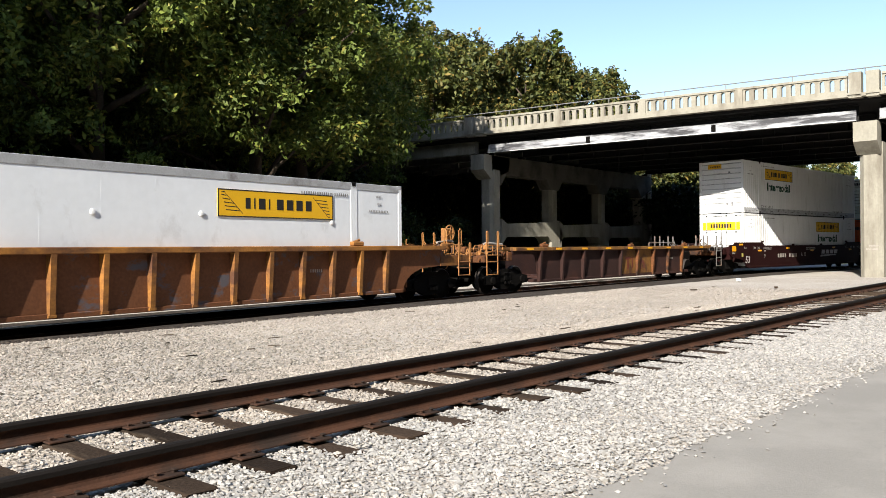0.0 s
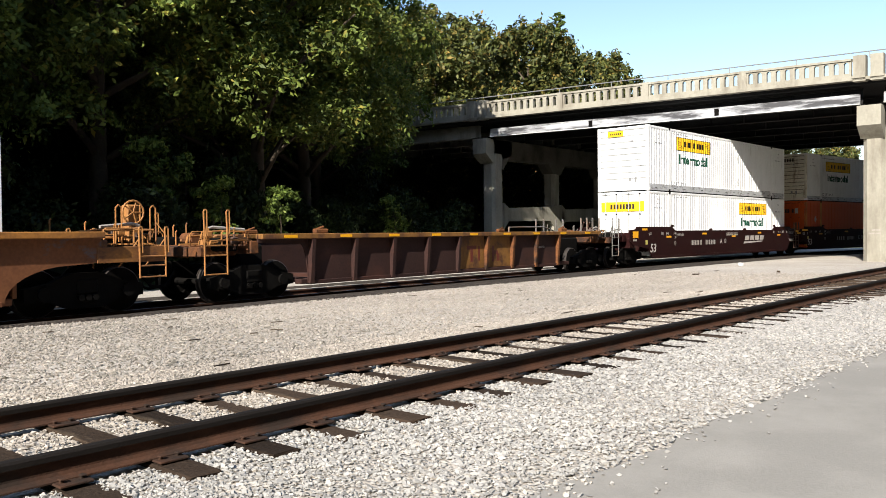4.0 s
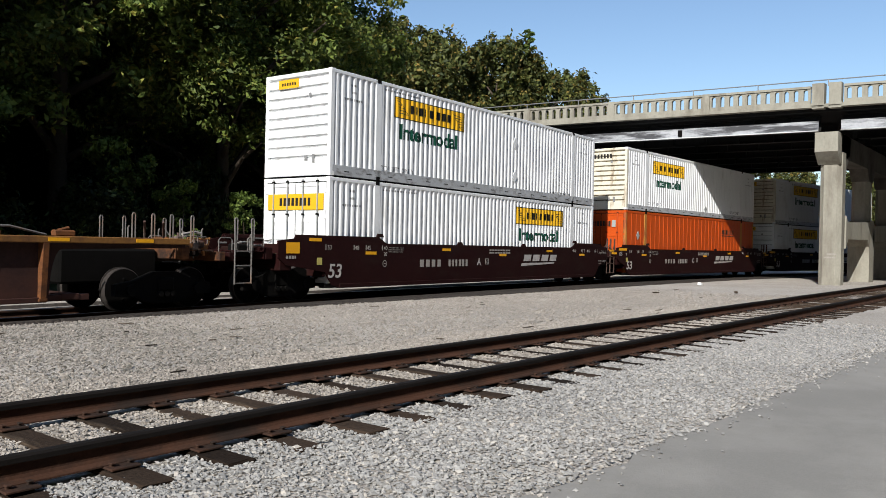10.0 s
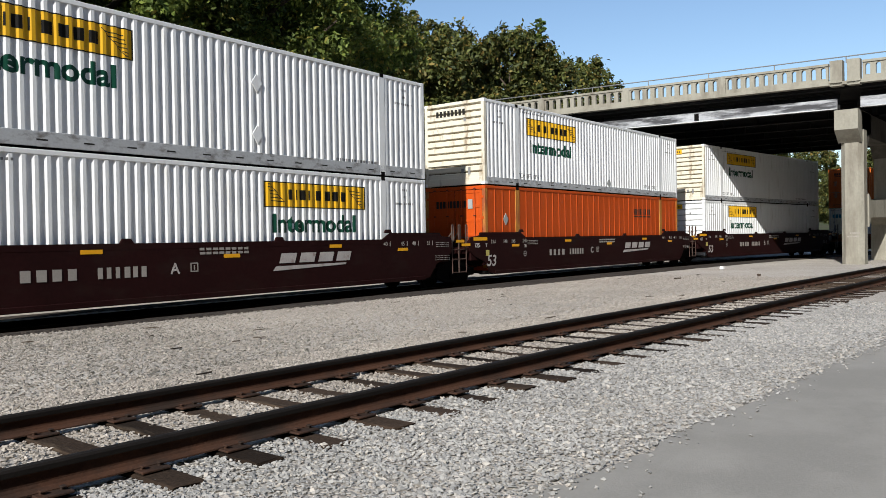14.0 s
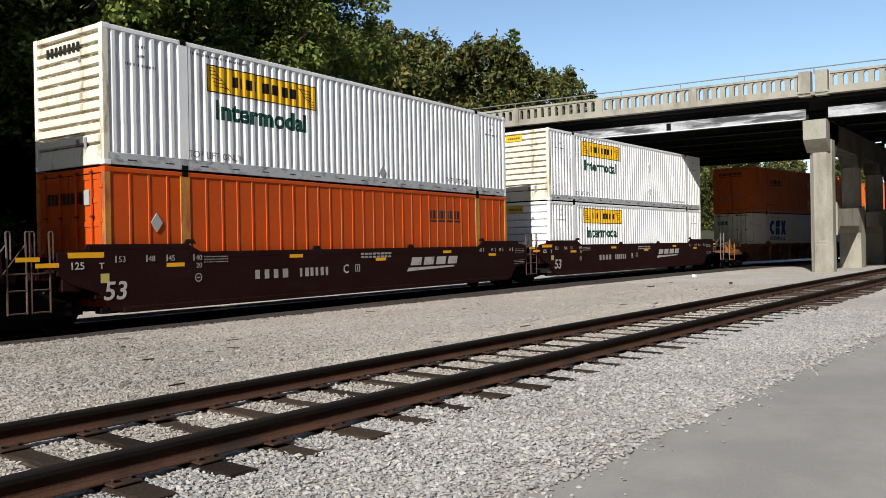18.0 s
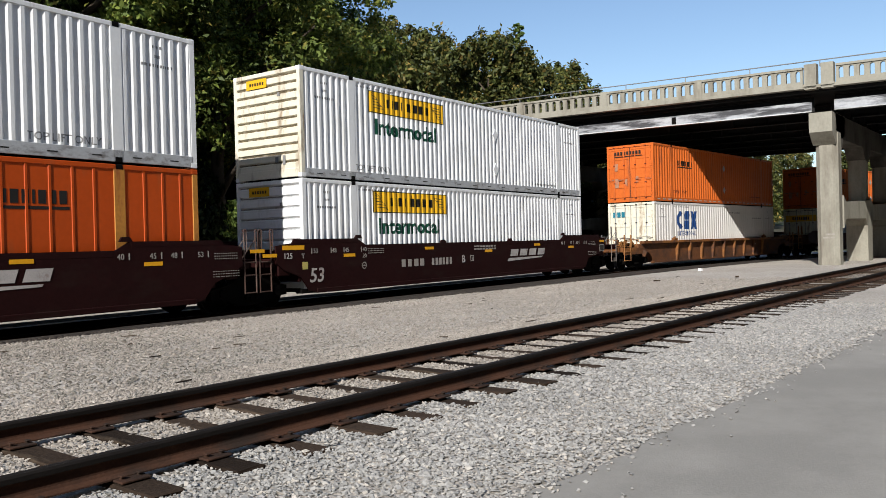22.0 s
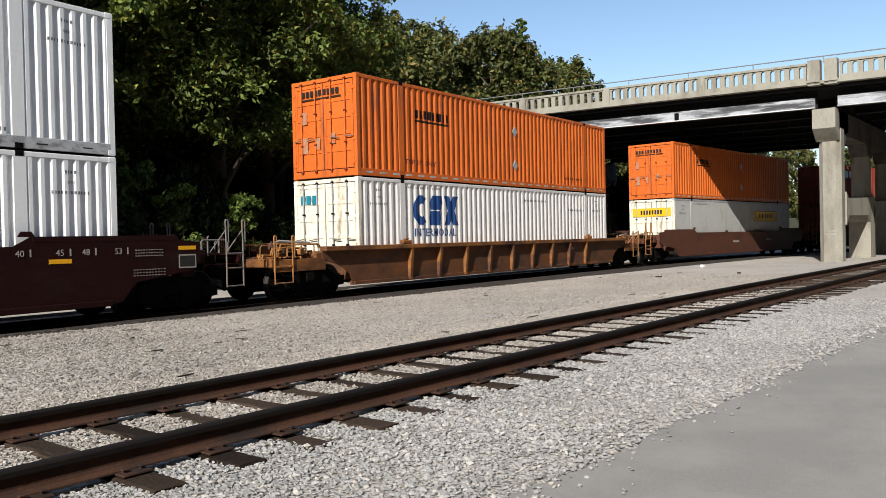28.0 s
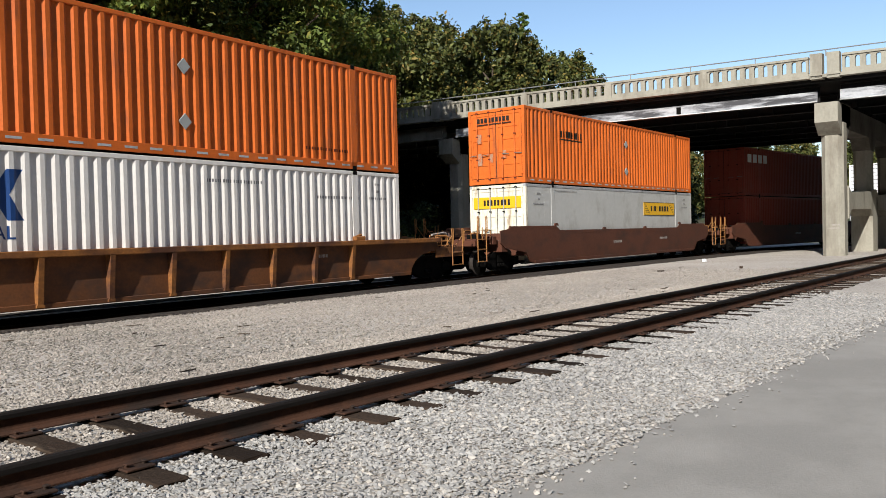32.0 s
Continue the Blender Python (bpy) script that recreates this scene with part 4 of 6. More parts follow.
            small(part("dash_tape", ds, BASEGREY, c, "white reflective dashes on the base rail"))
        elif kind == "bolt":
            part("vent_cover", Shape().lathe([(0, 0.066), (-0.025, 0.058), (-0.032, 0.025)], -SIDE + 0.01, u, z, 12), WHITE, c)
    if marks:
        st = Shape()
        bars(st, -POST + 0.2, -POST + 1.9, TALL - 0.25, TALL - 0.20, -SIDE - 0.001, 20, rnd, 0.5)
        for i in range(3):
            w = (0.26, 0.16, 0.8)[i]
            bars(st, -7.15 - w / 2, -7.15 + w / 2, TALL - 0.38 - 0.20 * i, TALL - 0.32 - 0.20 * i, -SIDE - 0.001, 4 + 4 * i, rnd, 0.5)
            bars(st, 7.1 - w / 2, 7.1 + w / 2, TALL - 0.38 - 0.20 * i, TALL - 0.32 - 0.20 * i, -SIDE - 0.001, 4 + 4 * i, rnd, 0.5)
        st = st.mesh("stencil", GREYINK)
        if skin == "corrugated":
            painted_on(st, -SIDE + 0.003, period, deep)
        small(part("stencil", st, GREYINK, c, "small grey stencilled lines"))
    if end_sign:
        u = -HALF - 0.004 - (0.006 if end == "doors" else 0)
        es = Shape()
        if end_sign == "large":
            es.box(u - 0.003, -1.10, 2.00, u, 1.10, 2.44)
            sg = part("sign_banner", es, SIGN, c, "yellow banner with black brand shapes")
            pieces("brand_shape", [Shape().box(u - 0.006, 0.62 - i * 0.16, 2.11, u - 0.003, 0.62 - i * 0.16 - 0.10, 2.33) for i in range(8)], INK, sg)
        elif end_sign == "small":
            es.box(u - 0.003, -0.05, TALL - 0.42, u, 0.75, TALL - 0.17)
            sg = part("sign_banner", es, SIGN, c, "small yellow sign")
            pieces("brand_shape", [Shape().box(u - 0.006, 0.62 - i * 0.10, TALL - 0.34, u - 0.003, 0.62 - i * 0.10 - 0.06, TALL - 0.26) for i in range(6)], INK, sg)
        elif end_sign == "dark":
            pieces("brand_shape", [Shape().box(u - 0.004, 0.80 - i * 0.15, TALL - 0.74, u, 0.80 - i * 0.15 - 0.11, TALL - 0.50) for i in range(9)], INK, c)
            part("decal", Shape().box(u - 0.003, -0.78, TALL - 0.78, u, -0.58, TALL - 0.46), PLACARD, c, "small grey decal")
        elif end_sign == "black":
            pieces("brand_shape", [Shape().box(u - 0.004, 0.75 - i * 0.165, TALL - 0.48, u, 0.75 - i * 0.165 - 0.10, TALL - 0.28) for i in range(8)], INK, c)
        elif end_sign == "brand":
            pieces("brand_shape", [Shape().box(u - 0.004, 0.85 - i * 0.17, TALL - 0.50, u, 0.85 - i * 0.17 - 0.12, TALL - 0.33) for i in range(9)] + [Shape().box(u - 0.004, -0.72, TALL - 0.60, u, 0.85, TALL - 0.56)], INK, c)
            pieces("decal", [Shape().box(u - 0.003, yy - w / 2, z - h / 2, u, yy + w / 2, z + h / 2) for yy, z, w, h in
                             ((0.78, 1.78, 0.24, 0.36), (0.74, 0.98, 0.20, 0.46), (0.24, 1.0, 0.20, 0.34), (-0.38, 1.12, 0.20, 0.30))], WORN, c, "worn grey decal")
        elif end_sign == "teal":
            pieces("brand_shape", [Shape().box(u - 0.004, 1.0 - i * 0.24, TALL - 0.72, u, 1.0 - i * 0.24 - 0.19, TALL - 0.46) for i in range(3)], TEAL, c)
        if end == "wall":
            pieces("decal", [Shape().box(u - 0.003, yy - w, z - h, u, yy + w, z + h) for yy, z, w, h in ((-0.38, 0.50, 0.06, 0.07), (-0.66, 0.48, 0.05, 0.12), (-0.5, TALL - 0.66, 0.05, 0.05))], GREYINK, c, "small dark decal")
    return c


# ---------------------------------------------------------------- running gear
WHEEL_R = 0.46


def wheelset_mesh():
    sh = Shape()
    for s in (-1, 1):
        prof = [(-0.070, 0.30), (-0.068, 0.44), (-0.055, WHEEL_R), (0.055, WHEEL_R - 0.004), (0.058, WHEEL_R + 0.025), (0.075, WHEEL_R + 0.022), (0.078, 0.34), (0.03, 0.30), (0.03, 0.14), (-0.02, 0.12)]
        sh.lathe([(-s * y, r) for y, r in prof][::(1 if s > 0 else -1)], s * 0.76, 0, 0, 24)
        for k in range(6):
            a = k * math.pi / 3
            sh.box(0.22 * math.cos(a) - 0.03, s * 0.84, 0.22 * math.sin(a) - 0.03, 0.22 * math.cos(a) + 0.03, s * 0.76, 0.22 * math.sin(a) + 0.03, 0.01)
    sh.lathe([(-1.0, 0.075), (1.0, 0.075)], 0, 0, 0, 10)
    me = sh.mesh("wheelset", DARKIRON)
    me.materials.append(TREAD)
    for f in me.polygons:
        if min(math.hypot(me.vertices[k].co.x, me.vertices[k].co.z) for k in f.vertices) > 0.425:
            f.material_index = 1
    return me


WHEELSET = wheelset_mesh()
WHEELS = []


def truck(car, u):
    """A two-axle truck under a car at u along it."""
    fr = Shape()
    for s in (-1, 1):
        y0, y1 = s * 0.93, s * 1.09
        fr.prism([(u - 1.22, 0.34), (u - 0.72, 0.30), (u - 0.38, 0.16), (u + 0.38, 0.16), (u + 0.72, 0.30), (u + 1.22, 0.34), (u + 1.22, 0.58), (u + 0.75, 0.66), (u + 0.30, 0.84), (u - 0.30, 0.84), (u - 0.75, 0.66), (u - 1.22, 0.58)],
                 "y", min(y0, y1), max(y0, y1))
        for k in (-0.15, 0, 0.15):
            fr.lathe([(-0.07, 0.065), (0.07, 0.065)], s * 1.10, u + k, 0.36, 8)
        for a in (-0.86, 0.86):
            fr.lathe([(-0.10, 0.13), (0.12, 0.12)], s * 1.06, u + a, WHEEL_R, 10)
    fr.box(u - 0.22, -1.12, 0.42, u + 0.22, 1.12, 0.72, 0.03)
    t = part("truck", fr, DARKIRON, car, "dark cast steel truck frame")
    for a in (-0.86, 0.86):
        w = part("wheelset", WHEELSET, DARKIRON, t)
        w.location = (u + a, 0, WHEEL_R)
        WHEELS.append(w)
    return t


def coupler(car, u, s):
    sh = Shape().box(u, -0.10, 0.72, u + s * 0.75, 0.10, 0.96, 0.02)
    sh.box(u + s * 0.62, -0.20, 0.68, u + s * 0.95, 0.20, 1.0, 0.05)
    part("coupler", sh, DARKIRON, car)
    hose = Shape().tube([(u + s * 0.1, -0.35, 0.75), (u + s * 0.35, -0.38, 0.45), (u + s * 0.75, -0.30, 0.38), (u + s * 0.95, -0.2, 0.5)], 0.03, 6)
    part("air_hose", hose, DARKIRON, car)


def hoop(car, u, y, z0, z1, wide, mat, name="grab_iron", r=0.022, steps=0):
    """An upright hoop with rungs, in the plane of the car's side."""
    sh = Shape().tube([(u - wide / 2, y, z0), (u - wide / 2, y, z1 - 0.06), (u - wide / 2 + 0.06, y, z1), (u + wide / 2 - 0.06, y, z1), (u + wide / 2, y, z1 - 0.06), (u + wide / 2, y, z0)], r, 6)
    for i in range(steps):
        z = z0 + 0.05 + i * 0.36
        sh.tube([(u - wide / 2, y, z), (u + wide / 2, y, z)], r, 6)
    return part(name, sh, mat, car)


def ladder(car, u, y, z0, z1, wide, mat, s=1):
    """Two uprights with narrow looped tops, rungs and a brace."""
    sh = Shape()
    for a in (-wide / 2, wide / 2):
        sh.tube([(u + a, y, z0), (u + a, y, z1 - 0.5), (u + a - 0.015, y, z1 - 0.03), (u + a, y, z1), (u + a + 0.05, y, z1), (u + a + 0.065, y, z1 - 0.03), (u + a + 0.065, y, z1 - 0.52)], 0.019, 6)
        sh.tube([(u + a, y, z1 - 0.22), (u + a - s * 0.30, y * 0.80, z1 - 0.80)], 0.014, 5)
    for z in (z0 + 0.02, z0 + 0.44, z1 - 0.78):
        sh.tube([(u - wide / 2, y, z), (u + wide / 2, y, z)], 0.017, 6)
    return part("ladder", sh, mat, car, "steel ladder with looped hand grips")


def end_platform(car, s, u0, u1, top, mat, grab, wheel=False, rungs=(0.52, 2.08), wide=0.50, sill=False):
    """The gear over the end truck: deck, cross beams, ladders, grab irons, pipes."""
    a, b = sorted((s * u0, s * u1))
    dk = Shape().box(a, -0.42, top - 0.42, b, 0.42, top - 0.16, 0.03)
    e = s * u1
    dk.box(e - 0.09, -1.36, top - 0.40, e + 0.09, 1.36, top - 0.18, 0.02)
    dk.box(s * (u0 + 0.15) - 0.12, -1.30, top - 0.36, s * (u0 + 0.15) + 0.12, 1.30, top - 0.06, 0.02)
    part("end_platform", dk, mat, car, "end platform with cross beams")
    gr = Shape()
    for k in range(9):
        x = a + 0.2 + (b - a - 0.4) * k / 8
        gr.box(x - 0.03, -1.25, top - 0.17, x + 0.03, 1.25, top - 0.14)
    part("walkway_grating", gr, mat, car)
    for y in (-1.40, 1.40):
        if rungs:
            ladder(car, s * (u1 - 0.30), y, rungs[0], rungs[1], wide, grab, s)
        if sill:
            lo_, hi_ = sorted((y * 0.955, y * 0.985))
            part("platform_sill", Shape().box(a, lo_, top - 0.52, b, hi_, top - 0.20, 0.01), mat, car, "brown side sill of the end platform")
        hoop(car, s * (u1 - 0.22), y * 0.6, top - 0.35, top + 0.16, 0.40, grab, r=0.014)
    for k, (u, y, h) in enumerate(((0.55, -1.05, 0.22), (0.95, 0.75, 0.30), (0.35, 1.1, 0.36), (1.25, 0.2, 0.16))):
        part("stanchion", Shape().tube([(s * (u0 + u), y, top - 0.2), (s * (u0 + u), y, top + h), (s * (u0 + u) + 0.03, y, top + h + 0.03)], 0.018, 6), grab, car)
    part("brake_cylinder", Shape().box(s * (u0 + 0.35), -0.95, top - 0.30, s * (u0 + 0.85), -0.55, top + 0.02, 0.04), DARKIRON, car)
    part("brake_valve", Shape().box(s * (u0 + 1.05), 0.3, top - 0.25, s * (u0 + 1.4), 0.85, top + 0.05, 0.04), DARKIRON, car)
    for y, z in ((-0.95, top - 0.02), (-0.6, top + 0.06), (0.4, top + 0.03)):
        part("brake_pipe", Shape().tube([(s * (u0 + 0.1), y, z), (s * (u1 - 0.9), y, z), (s * (u1 - 0.7), y + 0.15, z - 0.08)], 0.028, 6), grab, car)
    part("hand_rail", Shape().tube([(s * (u0 + 0.25), -1.2, top - 0.15), (s * (u0 + 0.25), -1.2, top + 0.13), (s * (u0 + 0.28), -1.2, top + 0.16), (s * (u1 - 0.63), -1.2, top + 0.16), (s * (u1 - 0.6), -1.2, top + 0.13), (s * (u1 - 0.6), -1.2, top - 0.15)], 0.02, 6), grab, car)
    rs = Shape().lathe([(-0.25, 0.14), (0.25, 0.14)], 0.35, s * (u0 + 0.75), top + 0.0, 12)
    part("air_reservoir", rs, mat, car)
    if wheel:
        c_, z_ = s * (u1 - 0.45), top + 0.50
        hw = Shape().tube([(c_ + 0.24 * math.cos(q * math.pi / 8), -0.95, z_ + 0.24 * math.sin(q * math.pi / 8)) for q in range(17)], 0.022, 6)
        for q in range(5):
            an = q * 2 * math.pi / 5
            hw.tube([(c_, -0.95, z_), (c_ + 0.24 * math.cos(an), -0.95, z_ + 0.24 * math.sin(an))], 0.014, 5)
        part("brake_wheel", hw, grab, car, "rust orange hand brake wheel")
        part("brake_stand", Shape().box(c_ - 0.10, -0.90, top - 0.16, c_ + 0.20, -0.66, z_ + 0.16, 0.03).tube([(c_ + 0.16, -0.94, top - 0.16), (c_ + 0.16, -0.94, z_ + 0.2)], 0.02, 6), grab, car, "steel stand of the hand brake")
        for du in (-0.42, 0.36):
            hoop(car, c_ + du, -1.10, top - 0.18, z_ + 0.14, 0.13, grab, r=0.016)


def rigging(car, s, u0, u1, z, seed):
    """Pipes, valves and levers of the brake gear on an end platform."""
    r = random.Random(seed)
    for k in range(7):
        y = -1.22 + 0.17 * k
        a, b = u0 + r.uniform(0.05, 0.35), u1 - r.uniform(0.05, 0.45)
        h = z + r.uniform(0.02, 0.34)
        part("brake_pipe", Shape().tube([(s * a, y, h - 0.12), (s * a, y, h), (s * (a + b) / 2, y + 0.04, h + r.uniform(-0.05, 0.05)), (s * b, y, h), (s * b, y + 0.05, h - 0.15)], 0.024, 6), GRAB, car)
    for k in range(6):
        u, y, h = r.uniform(u0 + 0.15, u1 - 0.2), r.uniform(-1.25, -0.5), z + r.uniform(0.05, 0.28)
        part("valve_body", Shape().box(s * u - 0.09, y - 0.07, h - 0.08, s * u + 0.09, y + 0.07, h + 0.08, 0.03).tube([(s * u, y, h - 0.2), (s * u, y, h + 0.15)], 0.03, 6), GRAB if k % 2 else DARKGRAB, car)
    part("brake_lever", Shape().tube([(s * (u0 + 0.2), -1.05, z + 0.36), (s * (u1 - 0.5), -1.0, z + 0.42), (s * (u1 - 0.35), -1.0, z + 0.38)], 0.035, 6), PALE, car, "pale worn brake lever")


def well_floor(car, half, z, mat):
    sh = Shape()
    for k in range(9):
        x = -half + 0.4 + (2 * half - 0.8) * k / 8
        sh.box(x - 0.18, -1.33, z, x + 0.18, 1.33, z + 0.12, 0.01)
    for y in (-1.2, 1.2):
        sh.box(-half, y - 0.12, z - 0.02, half, y + 0.12, z + 0.10, 0.01)
    part("well_floor", sh, mat, car)


def smooth_car(label, mat, code, left_end, right_end, grab=SILVER, number=True, low=0.35, top=1.56, raise_to=(1.74, 1.74), stencils=True, mark_u=-8.32):
    """A well car with plain deep sides. left_end, right_end: outer, shared or none."""
    c = thing("well_car", label, "railway wagon", "cars of the freight train")
    seed = sum(map(ord, label))
    rnd = random.Random(seed)
    hl, hr = (10.0 if left_end == "outer" else 9.18), (10.0 if right_end == "outer" else 9.18)
    rl, rr = raise_to
    for s in (-1, 1):
        y = s * 1.46
        lo_y, hi_y = min(y, y - s * 0.05), max(y, y - s * 0.05)
        body = Shape().prism([(-8.35, low + 0.42), (-8.05, low + 0.06), (-7.8, low), (7.8, low), (8.05, low + 0.06), (8.35, low + 0.42), (8.35, rr), (POST + 0.1, rr), (POST - 0.25, top), (-POST + 0.25, top), (-POST - 0.1, rl), (-8.35, rl)], "y", lo_y, hi_y)
        part("side_plate", body, mat, c, "deep riveted side of the well")
        for e, h, rise in ((-1, hl, rl), (1, hr, rr)):
            pts = [(e * 8.35, low + 0.42), (e * (h - 0.25), low + 0.62), (e * h, low + 0.80), (e * h, rise - 0.16), (e * (h - 0.55), rise - 0.10), (e * (h - 0.62), rise), (e * 8.35, rise)]
            part("end_plate", Shape().prism(pts if e > 0 else pts[::-1], "y", lo_y, hi_y), mat, c, "raised end of the side over the truck")
        ch = Shape()
        ch.box(-POST + 0.3, y + s * 0.004, top - 0.14, POST - 0.3, y - s * 0.08, top, 0.012)
        ch.box(-hl + 0.62, y + s * 0.004, rl - 0.12, -POST - 0.05, y - s * 0.08, rl, 0.012)
        ch.box(POST + 0.1, y + s * 0.004, rr - 0.12, hr - 0.62, y - s * 0.08, rr, 0.012)
        part("top_chord", ch, mat, c)
        part("bottom_chord", Shape().box(-7.8, y + s * 0.03, low - 0.02, 7.8, y - s * 0.16, low + 0.10, 0.012), mat, c)
        for u in (-POST - 0.02, -2.1, 2.0, POST):
            gd = Shape().prism([(u - 0.16, 0), (u + 0.16, 0), (u + 0.09, 0.10), (u - 0.09, 0.10)], "y", lo_y, hi_y)
            z_ = rl if u < -POST + 0.1 else rr if u > POST - 0.1 else top
            gd.v = [(a, b, z + z_ - 0.005) for a, b, z in gd.v]
            part("container_guide", gd, mat, c)
    well_floor(c, 8.2, low, DARKIRON)
    for s, kind, h in ((-1, left_end, hl), (1, right_end, hr)):
        part("bulkhead", Shape().box(s * 8.30, -1.42, low + 0.3, s * 8.40, 1.42, rl - 0.25, 0.01), mat, c)
        part("cross_beam", Shape().box(s * (h - 0.5), -1.41, 0.82, s * (h - 0.1), 1.41, 1.25, 0.02), mat, c)
        if kind == "outer":
            end_platform(c, s, h, h + 1.35, 1.46, mat, grab, False)
            truck(c, s * 9.55)
            coupler(c, s * (h + 1.35), s)
        elif kind == "shared":
            ladder(c, s * (h + 0.30), -1.40, 0.45, 1.98, 0.36, DARKGRAB, s)
            part("end_platform", Shape().box(s * h, -0.55, 0.75, s * (h + 0.5), 0.55, 1.15, 0.04).box(s * h, -1.38, 1.05, s * (h + 0.3), 1.38, 1.20, 0.02), mat, c, "articulated end frame")
            if s > 0:
                truck(c, 9.74)
    if not stencils:
        st = Shape()
        bars(st, -1.3, -0.45, 0.95, 1.06, -1.4655, 9, rnd, 0.4)
        bars(st, 3.6, 4.5, 1.02, 1.12, -1.4655, 8, rnd, 0.4)
        small(part("stencil", st, PALE, c, "worn pale stencil"))
    if stencils:
        y = -1.4655
        st = Shape()
        if number:
            bars(st, -4.25, -3.05, 0.87, 1.09, y, 4, rnd, 0.42)
            bars(st, -2.75, -1.6, 0.87, 1.09, y, 6, rnd, 0.45)
        for z in (1.38, 1.29):
            bars(st, -0.35, 1.05, z, z + 0.055, y - 0.002 if z > 1.4 else y, 8, rnd)
        for z in (1.44, 1.38, 1.32):
            bars(st, 8.35, 9.05, z - 0.012, z + 0.006, y, 11, rnd, 0.45)
            bars(st, 8.30, 9.1, z - 0.42, z - 0.404, y, 11, rnd, 0.45)
            bars(st, -5.75, -5.05, z - 0.012, z + 0.008, y, 11, rnd, 0.45)
        for u in (-8.35 if left_end == "outer" else -7.97, -7.25, -6.75, -6.05, 6.14, 6.92, 7.45, 8.16):
            st.box(u, y - 0.003, 1.36, u + 0.03, y, 1.50)
        small(part("stencil", st, PALE, c, "pale stencilled lines"))
        for words, u in (("40", 5.87), ("45", 6.64), ("48", 7.17), ("53", 7.88), ("53", -8.28 if left_end == "outer" else -7.90), ("48", -7.2), ("45", -6.7), ("40", -5.98)):
            lettering(words, 0.17, PALE, pose(u, y - 0.004, 1.37), c, "load_mark")
        lettering("20", 0.16, PALE, pose(-5.98, y - 0.004, 1.20), c, "load_mark")
        ring = Shape()
        for q in range(12):
            a, b = q * math.pi / 6, (q + 1) * math.pi / 6
            ring.add([(-5.92 + r_ * math.cos(w_), y - 0.003, 0.98 + r_ * math.sin(w_)) for w_, r_ in ((a, 0.10), (b, 0.10), (b, 0.075), (a, 0.075))], [(3, 2, 1, 0)])
        ring.box(-5.97, y - 0.004, 0.965, -5.87, y, 0.995)
        small(part("stencil_ring", ring, PALE, c, "pale stencilled ring"))
        if left_end != "outer":
            lettering("125", 0.20, BOLDWHITE, pose(-8.95, y - 0.004, 1.25), c, "load_mark", 1.05, 0.012)
            lettering("T", 0.17, BOLDWHITE, pose(-8.33, y - 0.004, 1.25), c, "load_mark", 1.1, 0.012)
        lettering("53", 0.52, BOLDWHITE, pose(mark_u + 0.06, y - 0.004, 0.62), c, "number", 1.05, 0.014, 0.15)
        if right_end == "outer":
            part("placard", Shape().box(9.42, y - 0.003, 1.02, 9.88, y, 1.32), PALE, c, "white framed notice")
            part("notice_face", Shape().box(9.45, y - 0.005, 1.05, 9.85, y, 1.29), INK, c)
        su = -8.66 if left_end == "outer" else -8.30
        part("sticker", Shape().box(su, y - 0.003, 0.96, su + 0.19, y, 1.15), FADED, c, "small yellow sticker")
        if code:
            lettering(code, 0.33, BOLDWHITE, pose(-1.10, y - 0.004, 0.90), c, "letter", 1.0, 0.015)
            bx_ = Shape()
            for a, b, e, f in ((-0.60, -0.40, 0.92, 0.945), (-0.60, -0.40, 1.095, 1.12), (-0.60, -0.575, 0.945, 1.095), (-0.425, -0.40, 0.945, 1.095), (-0.515, -0.485, 0.965, 1.07)):
                bx_.box(a, y - 0.003, e, b, y, f)
            small(part("stencil_box", bx_, PALE, c))
        lg = Shape()
        for i in range(4):
            a = 1.95 + i * 0.66
            lg.add([(a, y - 0.004, 1.02), (a + 0.52, y - 0.004, 1.02), (a + 0.60, y - 0.004, 1.26), (a + 0.08, y - 0.004, 1.26)], [(0, 1, 2, 3)])
            lg.add([(a + 0.2, y - 0.006, 1.10), (a + 0.38, y - 0.006, 1.10), (a + 0.4, y - 0.006, 1.17), (a + 0.22, y - 0.006, 1.17)], [(0, 1, 2, 3)])
        lg.add([(1.75, y - 0.004, 0.84), (4.3, y - 0.004, 0.92), (4.33, y - 0.004, 0.97), (1.85, y - 0.004, 0.95)], [(0, 1, 2, 3)])
        part("brand_shape", lg, BOLDWHITE, c, "pale slanted brand shapes")
        if left_end == "outer":
            part("placard", Shape().box(-9.74, y - 0.003, 1.26, -9.28, y, 1.54), REFLECT, c, "amber reflective plate on the end")
            small(part("stencil", bars(Shape(), -9.74, -9.36, 1.12, 1.20, y, 4, rnd, 0.4), PALE, c))
        if left_end != "outer":
            part("reflector", Shape().box(-8.98, y - 0.003, 1.47, -8.22, y, 1.58), REFLECT, c, "wide amber reflective strip")
        for u, z in ((-9.62, 1.30) if left_end != "outer" else (-8.95, 1.58), (-6.75, 1.24), (-3.1, 1.36), (0.3, 1.20), (3.7, 1.36), (6.5, 1.22), (9.42, 1.42)):
            part("reflector", Shape().box(u, y - 0.003, z, u + 0.46, y, z + 0.085), REFLECT, c, "amber reflective strip")
    return c


